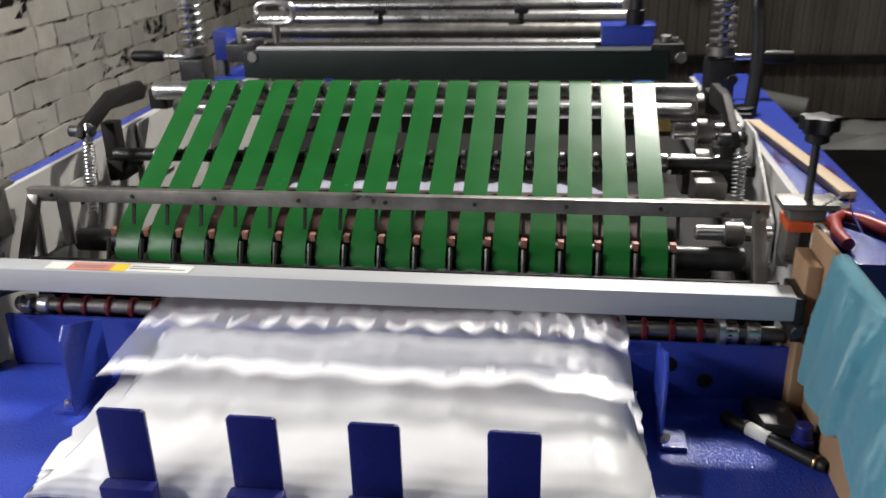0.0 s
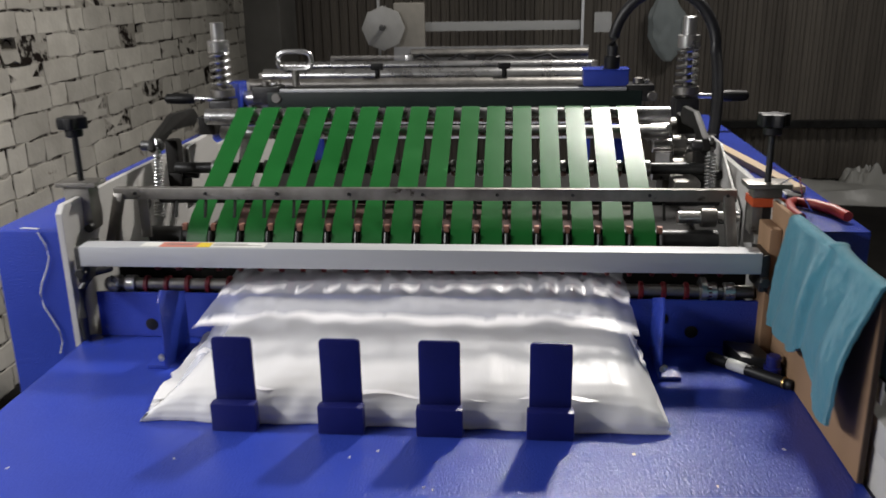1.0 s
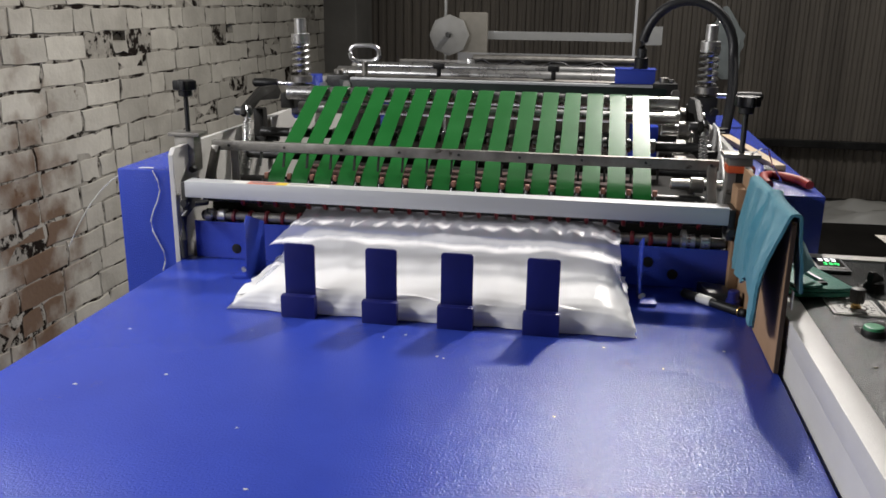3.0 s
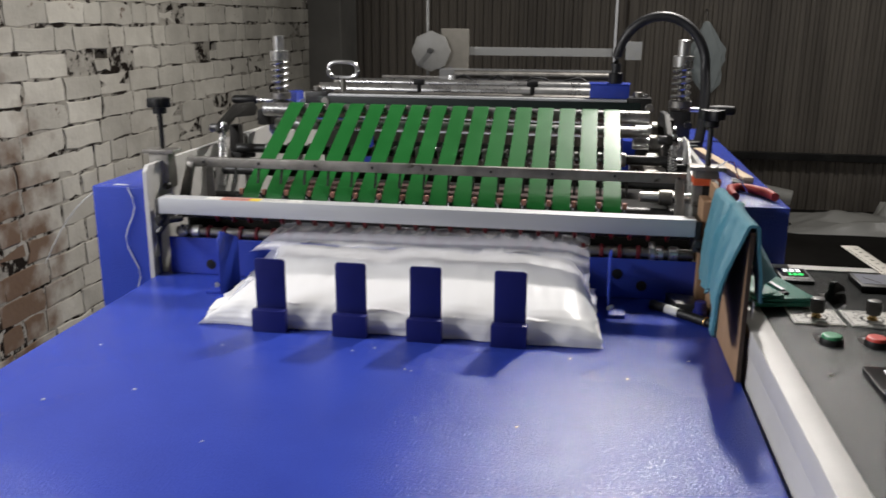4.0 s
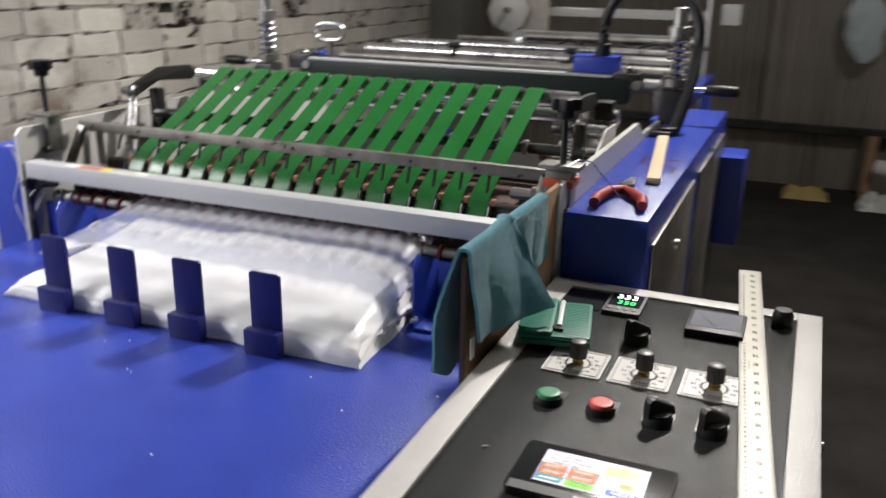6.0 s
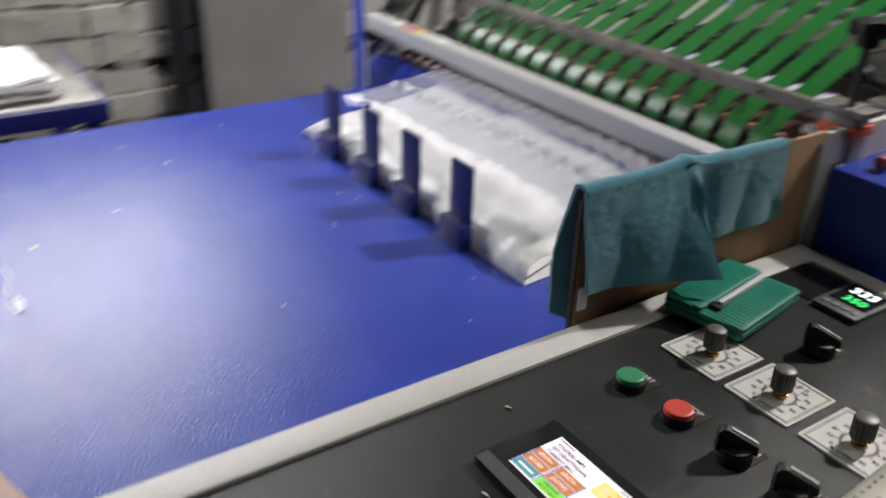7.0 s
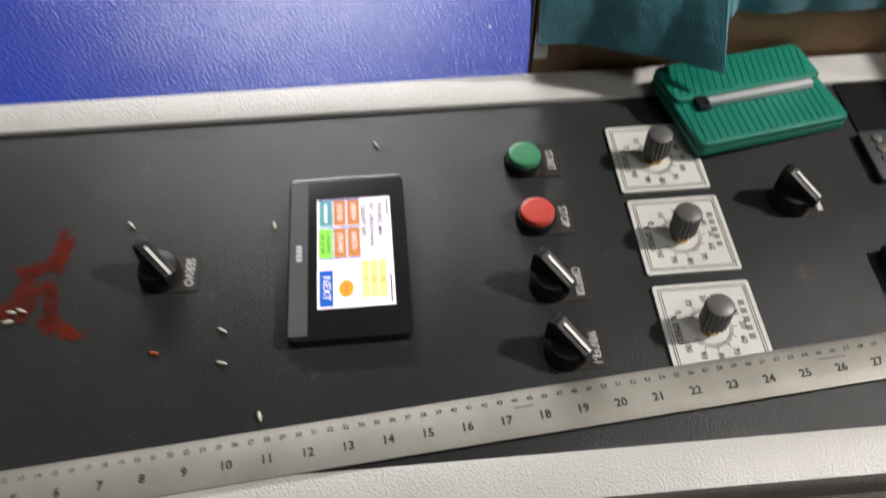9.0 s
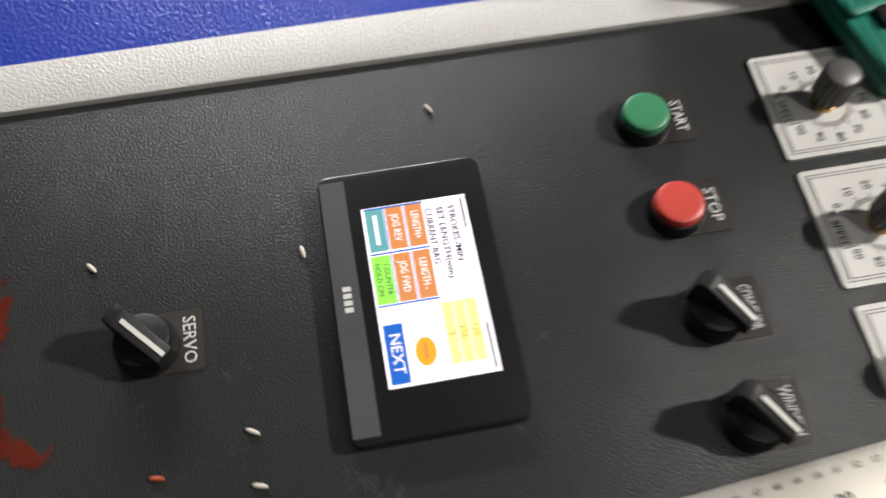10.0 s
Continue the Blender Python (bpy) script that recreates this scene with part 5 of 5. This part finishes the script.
def bag_bundle(cx, cy, w, d, n, turn, seed):
    g = thing("bag_bundle", (cx, cy, 0.779), "bundle of flat white plastic bags on the bench", "bag bundle", "bundles on the bench")
    rnd = random.Random(seed)
    for k in range(n):
        ox, oy, sd = rnd.uniform(-0.008, 0.008), rnd.uniform(-0.008, 0.008), rnd.uniform(0, 9)
        b = thick(sheet(lambda u, v: Vector(((u - 0.5) * w + ox, (v - 0.5) * d + oy, 0.0012 + k * 0.0075 + 0.022 * (k / n) * abs(noise.noise((u * 2.6, v * 2.6, sd))) + 0.006 * (k / n) * noise.noise((u * 8, v * 8, sd)))), 26, 26), 0.0065)
        b.transform(pose(cx, cy, 0.779, 0, 0, turn + rnd.uniform(-2, 2)))
        part("bag_pack", b, PILE, g)


bag_bundle(-0.60, -0.74, 0.30, 0.32, 6, 4, 3)
bag_bundle(-0.63, -1.10, 0.34, 0.28, 5, -6, 5)


def sack(name, cx, cy, rx, ry, h, seed, label, prints=0):
    """A slumped plastic sack: folds and dents all round."""
    def f(u, v):
        a = 2 * math.pi * u
        prof = 0.45 + 0.55 * v / 0.65 if v < 0.65 else max(0.0, 1 - ((v - 0.65) / 0.35) ** 2) ** 0.5
        r = 1 + 0.16 * noise.noise((math.cos(a) * 1.6 + seed, math.sin(a) * 1.6, v * 2.4)) + 0.07 * noise.noise((math.cos(a) * 5, math.sin(a) * 5 + seed, v * 7))
        r += 0.10 * abs(noise.noise((math.cos(a) * 4 + seed, math.sin(a) * 4, v * 10 + seed))) - 0.035 * abs(noise.noise((math.cos(a) * 9, math.sin(a) * 9 + seed, v * 20))) - 0.014 * abs(noise.noise((math.cos(a) * 19 + seed, math.sin(a) * 19, v * 38)))
        z = h * (v + 0.05 * noise.noise((math.cos(a) * 2, math.sin(a) * 2, seed)) * v)
        return Vector((cx + rx * prof * r * math.cos(a), cy + ry * prof * r * math.sin(a), max(0.002, z)))
    b = sheet(f, 130, 80)
    bmesh.ops.remove_doubles(b, verts=b.verts[:], dist=0.0008)
    g = thing(name, (cx, cy, 0), label, "sack", "sacks before the table")
    body = part("body", b, SACK, g)
    neck = sheet(lambda u, v: Vector((cx + (0.030 + 0.045 * v + 0.012 * math.sin(u * 50)) * math.cos(u * 2 * math.pi), cy + (0.026 + 0.038 * v + 0.010 * math.sin(u * 38)) * math.sin(u * 2 * math.pi),
                                      h * 0.97 + 0.06 * v + 0.012 * noise.noise((u * 9, v * 3, seed)))), 90, 10)
    part("neck", neck, SACK, g, "gathered neck of the sack")
    for i in range(prints):
        top = f(0.31 + 0.022 * i, 0.86)
        pts = [f(0.30 + 0.028 * i + 0.016 * s, 0.80 + 0.09 * t) for s, t in ((0, 0), (1, 0.1), (1, 1), (0, 0.9))]
        c = sum(pts, Vector()) / 4 - Vector((cx, cy, h / 2))
        pr = bmesh.new()
        pr.faces.new([pr.verts.new(p + c.normalized() * 0.004) for p in pts])
        part("print_bar", thick(pr, 0.001), NAVY, body, "dark blue printed bar", smooth=False)
    return g


sack("plastic_sack", 0.10, -1.16, 0.33, 0.25, 0.74, 1.0, "milky plastic sack full of bags on the floor")
sack("plastic_sack", -0.27, -1.16, 0.24, 0.23, 0.76, 5.0, "printed woven plastic sack standing on the floor", 3)

# ---- rubbish on the floor and the hanging bag ----


def crumpled(name, x0, x1, y0, y1, h, seed, mat, label, category):
    def f(u, v):
        e = (min(u, 1 - u, v, 1 - v) * 6)
        e = min(1, e)
        return Vector((x0 + (x1 - x0) * (u + 0.06 * noise.noise((u * 3, v * 3, seed))), y0 + (y1 - y0) * (v + 0.10 * noise.noise((u * 3, v * 3, seed + 4))),
                       0.004 + e * h * (0.55 + 0.6 * noise.noise((u * 4, v * 4, seed)) + 0.25 * noise.noise((u * 13, v * 11, seed)))))
    b = sheet(f, 40, 24)
    for v in b.verts:
        v.co.z = max(0.003, v.co.z)
    return solid(name, b, mat, label, category)


crumpled("plastic_sheeting", 1.95, 3.6, 3.95, 4.50, 0.10, 2.0, SACK, "crumpled pale plastic sheeting on the floor", "plastic sheet")
crumpled("plastic_scrap", 2.55, 2.85, 4.30, 4.55, 0.16, 6.0, SACK, "small heap of pale plastic scrap by the wall", "scrap")
crumpled("plastic_scrap", 1.52, 1.72, 4.18, 4.36, 0.10, 8.0, SACK, "small heap of pale plastic scrap by the wall", "scrap")
solid("film_roll", rod((1.60, 4.52, 0.20), (2.02, 4.40, 0.14), 0.05, 20), SACK, "pale film roll leaning on the scrap", "film roll")
solid("cardboard_core", rod((1.565, 4.56, 0.0), (1.565, 4.60, 0.37), 0.034, 18), CARD, "brown cardboard core standing by the wall", "cardboard tube")
crumpled("paper_scrap", 1.10, 1.36, 4.30, 4.55, 0.07, 4.0, material("yellow_scrap", (0.40, 0.30, 0.10), (0.30, 0.22, 0.08), 0.8), "yellowish paper scrap by the wall", "scrap")


def hanging_bag():
    g = thing("hanging_bag", (1.42, 4.58, 0.80), "clear plastic bag hung from a hook on the steel wall", "plastic bag")

    def f(u, v):
        a = 2 * math.pi * u
        w = 0.105 * math.sin(math.pi * min(1, 0.05 + 0.93 * v ** 0.9)) ** 0.85 + 0.004
        rr = w * (1 + 0.30 * noise.noise((math.cos(a) * 2, math.sin(a) * 2, v * 4)) + 0.10 * noise.noise((math.cos(a) * 7, math.sin(a) * 7, v * 12)))
        return Vector((1.425 + rr * math.cos(a) - 0.04 * (v - 0.5), 4.60 + 0.45 * rr * math.sin(a), 0.80 + 0.47 * v))
    part("bag", sheet(f, 40, 36), film_material("hazy_bag_film", 0.40, (0.66, 0.74, 0.76)), g)
    part("hook", pipe([(1.405, 4.60, 1.262), (1.405, 4.60, 1.33), (1.405, 4.63, 1.345), (1.405, 4.70, 1.345)], 0.004, 6), GREYSTEEL, g)


hanging_bag()

# ---- the brick wall ----
rnd = random.Random(4)
HOLES = ((1.67, 1.116), (2.715, 1.092))
COURSE, JOINT = 0.0888, 0.008


def brick_verts(l, h, r, depth=0.030):
    """A worn brick: an uneven outline of ten corners, a rounded arris and a lumpy face. x is out of the wall."""
    rim = [(-0.5, -0.5), (-0.17, -0.5), (0.17, -0.5), (0.5, -0.5), (0.5, 0.0), (0.5, 0.5), (0.17, 0.5), (-0.17, 0.5), (-0.5, 0.5), (-0.5, 0.0)]
    rim = [(a * l + r.gauss(0, 0.0042), b * h + r.gauss(0, 0.0034)) for a, b in rim]
    out = [(-depth, y, z) for y, z in rim] + [(-0.0030 + r.uniform(-0.0012, 0.0008), y, z) for y, z in rim]
    c = r.uniform(0.0012, 0.0032)
    out += [(r.uniform(-0.0008, 0.0008), y * (1 - 2 * c / l), z * (1 - 2 * c / h)) for y, z in rim]
    out.append((r.uniform(-0.0002, 0.0009), r.uniform(-0.2, 0.2) * l, r.uniform(-0.2, 0.2) * h))
    return out


BRICK_FACES = [(a + k, a + (k + 1) % 10, b + (k + 1) % 10, b + k) for a, b in ((0, 10), (10, 20)) for k in range(10)] + [(20 + k, 20 + (k + 1) % 10, 30) for k in range(10)]
z = 0.0
single, rest_v, rest_f = [], [], []
y_lo, y_hi = -6.0, 4.7
rows_mortar = []
while z < 4.6:
    y = y_lo - rnd.uniform(0, 0.2)
    gaps = [hy for hy, hz in HOLES if z <= hz < z + COURSE]
    cuts = [y_lo] + [e for hy in gaps for e in (hy - 0.045, hy + 0.045)] + [y_hi]
    for a, b in zip(cuts[::2], cuts[1::2]):
        rows_mortar.append((a, b, z, z + COURSE))
    while y < y_hi:
        l = rnd.choice((0.225, 0.225, 0.235, 0.11))
        cy, cz = y + l / 2, z + COURSE / 2
        clear = all(abs(cy - hy) > l / 2 + 0.02 for hy in gaps)
        if clear and (cy < -0.06 or cy > 0.48):
            if 0.78 < cy < 2.75 and 0.38 < cz < 1.72:
                single.append((cy, cz, l))
            else:
                k = len(rest_v)
                o = rnd.uniform(-0.003, 0.003)
                rest_v.extend((WALL_X + o + p[0], cy + p[1], cz + p[2]) for p in brick_verts(l, COURSE - JOINT, rnd))
                rest_f.extend(tuple(q + k for q in f) for f in BRICK_FACES)
        y += l + JOINT
    for hy in gaps:
        k = len(rest_v)
        rest_v.extend((WALL_X + p[0], hy + p[1], z + 0.027 + p[2]) for p in brick_verts(0.10, 0.046, rnd, 0.06))
        rest_f.extend(tuple(q + k for q in f) for f in BRICK_FACES)
    z += COURSE
mv, mf = [], []
for a, b, z0, z1 in rows_mortar:
    k = len(mv)
    for x in (WALL_X - 0.07, WALL_X - 0.0026):
        mv.extend(((x, a, z0), (x, b, z0), (x, b, z1), (x, a, z1)))
    mf.extend(((k + 4, k + 5, k + 6, k + 7), (k, k + 4, k + 7, k + 3), (k + 1, k + 2, k + 6, k + 5), (k, k + 1, k + 5, k + 4), (k + 3, k + 7, k + 6, k + 2)))
k = len(mv)
mv.extend(((WALL_X - 0.07, y_lo, 0), (WALL_X - 0.07, y_hi, 0), (WALL_X - 0.07, y_hi, 4.65), (WALL_X - 0.07, y_lo, 4.65), (WALL_X - 0.25, y_lo, 0), (WALL_X - 0.25, y_hi, 0), (WALL_X - 0.25, y_hi, 4.65), (WALL_X - 0.25, y_lo, 4.65)))
mf.extend(((k, k + 1, k + 2, k + 3), (k + 4, k + 7, k + 6, k + 5)))
me = bpy.data.meshes.new("wall_west")
me.from_pydata(mv, [], mf)
me.materials.append(MORTAR)
wall = tagged(new("wall_west", me), "whitewashed brick wall with worn and sooty patches", "wall", kind="structure")
me = bpy.data.meshes.new("brickwork")
me.from_pydata(rest_v, [], rest_f)
me.materials.append(BRICK)
ob = tagged(new("brickwork", me), kind="stuff")
ob.parent = wall
kinds = {}
for l in (0.225, 0.235, 0.11):
    for i in range(6):
        me = bpy.data.meshes.new("brick")
        me.from_pydata(brick_verts(l, COURSE - JOINT, rnd), [], BRICK_FACES)
        me.materials.append(BRICK)
        kinds.setdefault(l, []).append(me)
for cy, cz, l in single:
    ob = new("brick", rnd.choice(kinds[l]))
    ob.parent, ob.location = wall, (WALL_X + rnd.uniform(-0.003, 0.004), cy, cz)
    ob.rotation_euler = (rnd.uniform(-0.012, 0.012), 0, 0)


# a scrap of clear tape with a torn tail, stuck to the table
tape = thing("tape_scrap", (0.40, -0.780, TOP), "small torn scrap of clear tape stuck to the blue table", "tape")
blob = sheet(lambda u, v: Vector((0.388 + 0.034 * u, -0.788 + (0.010 - 0.006 * abs(u - 0.4)) * v + 0.004 * u, TOP + 0.0012 + 0.003 * abs(noise.noise((u * 5, v * 4, 2))))), 14, 8)
part("crumpled_end", thick(blob, 0.0004), HEM, tape)
tail = sheet(lambda u, v: Vector((0.300 + 0.088 * u, -0.7835 + 0.004 * math.sin(u * 7) + (0.0012 + 0.002 * u) * v, TOP + 0.0006 + 0.0005 * abs(noise.noise((u * 9, v, 4))))), 24, 2)
part("torn_tail", thick(tail, 0.0003), FILM, tape)


# ---- what moves: bags leave the rollers twice a second and settle on the stack ----
def motions():
    for k, ob in enumerate(SHEETS):
        t0 = 0.5 * k - (0.06 if k > 8 else -0.03 if k == 8 else 0.0)
        wait = pose(0.348, 0.36, 0.846 + 0.0012 * k, 0, 0, 0)
        ready = pose(0.348, 0.070, 0.893, 0, 0, 0)
        steps = [(t0 - 0.42, wait), (t0 - 0.26, pose(0.348, 0.20, 0.885)), (t0 - 0.17, ready), (t0 - 0.10, pose(0.348, -0.020, 0.894, 3)), (t0, pose(0.348, -0.125, 0.886, 5)), (t0 + 0.05, pose(0.349, -0.192, 0.876, 6.5)),
                 (t0 + 0.10, pose(0.350, -0.228, 0.846, 9.2)), (t0 + 0.20, pose(0.350, -0.230, 0.839, 8.8)), (t0 + 0.47, pose(0.350, -0.230, 0.8355, 8.6)), (t0 + 0.60, pose(0.350, -0.230, 0.826, 8.4))]
        rows = [r for r in steps if 0 <= r[0] <= 10.0]
        if not rows:
            rows = [steps[0]]
        if rows[0][0] > 0:
            rows.insert(0, (0.0, rows[0][1] if rows[0][0] == steps[0][0] else steps[max(0, steps.index(rows[0]) - 1)][1]))
        if rows[-1][0] < 10.0:
            rows.append((10.0, rows[-1][1]))
        walk(ob, rows)


motions()
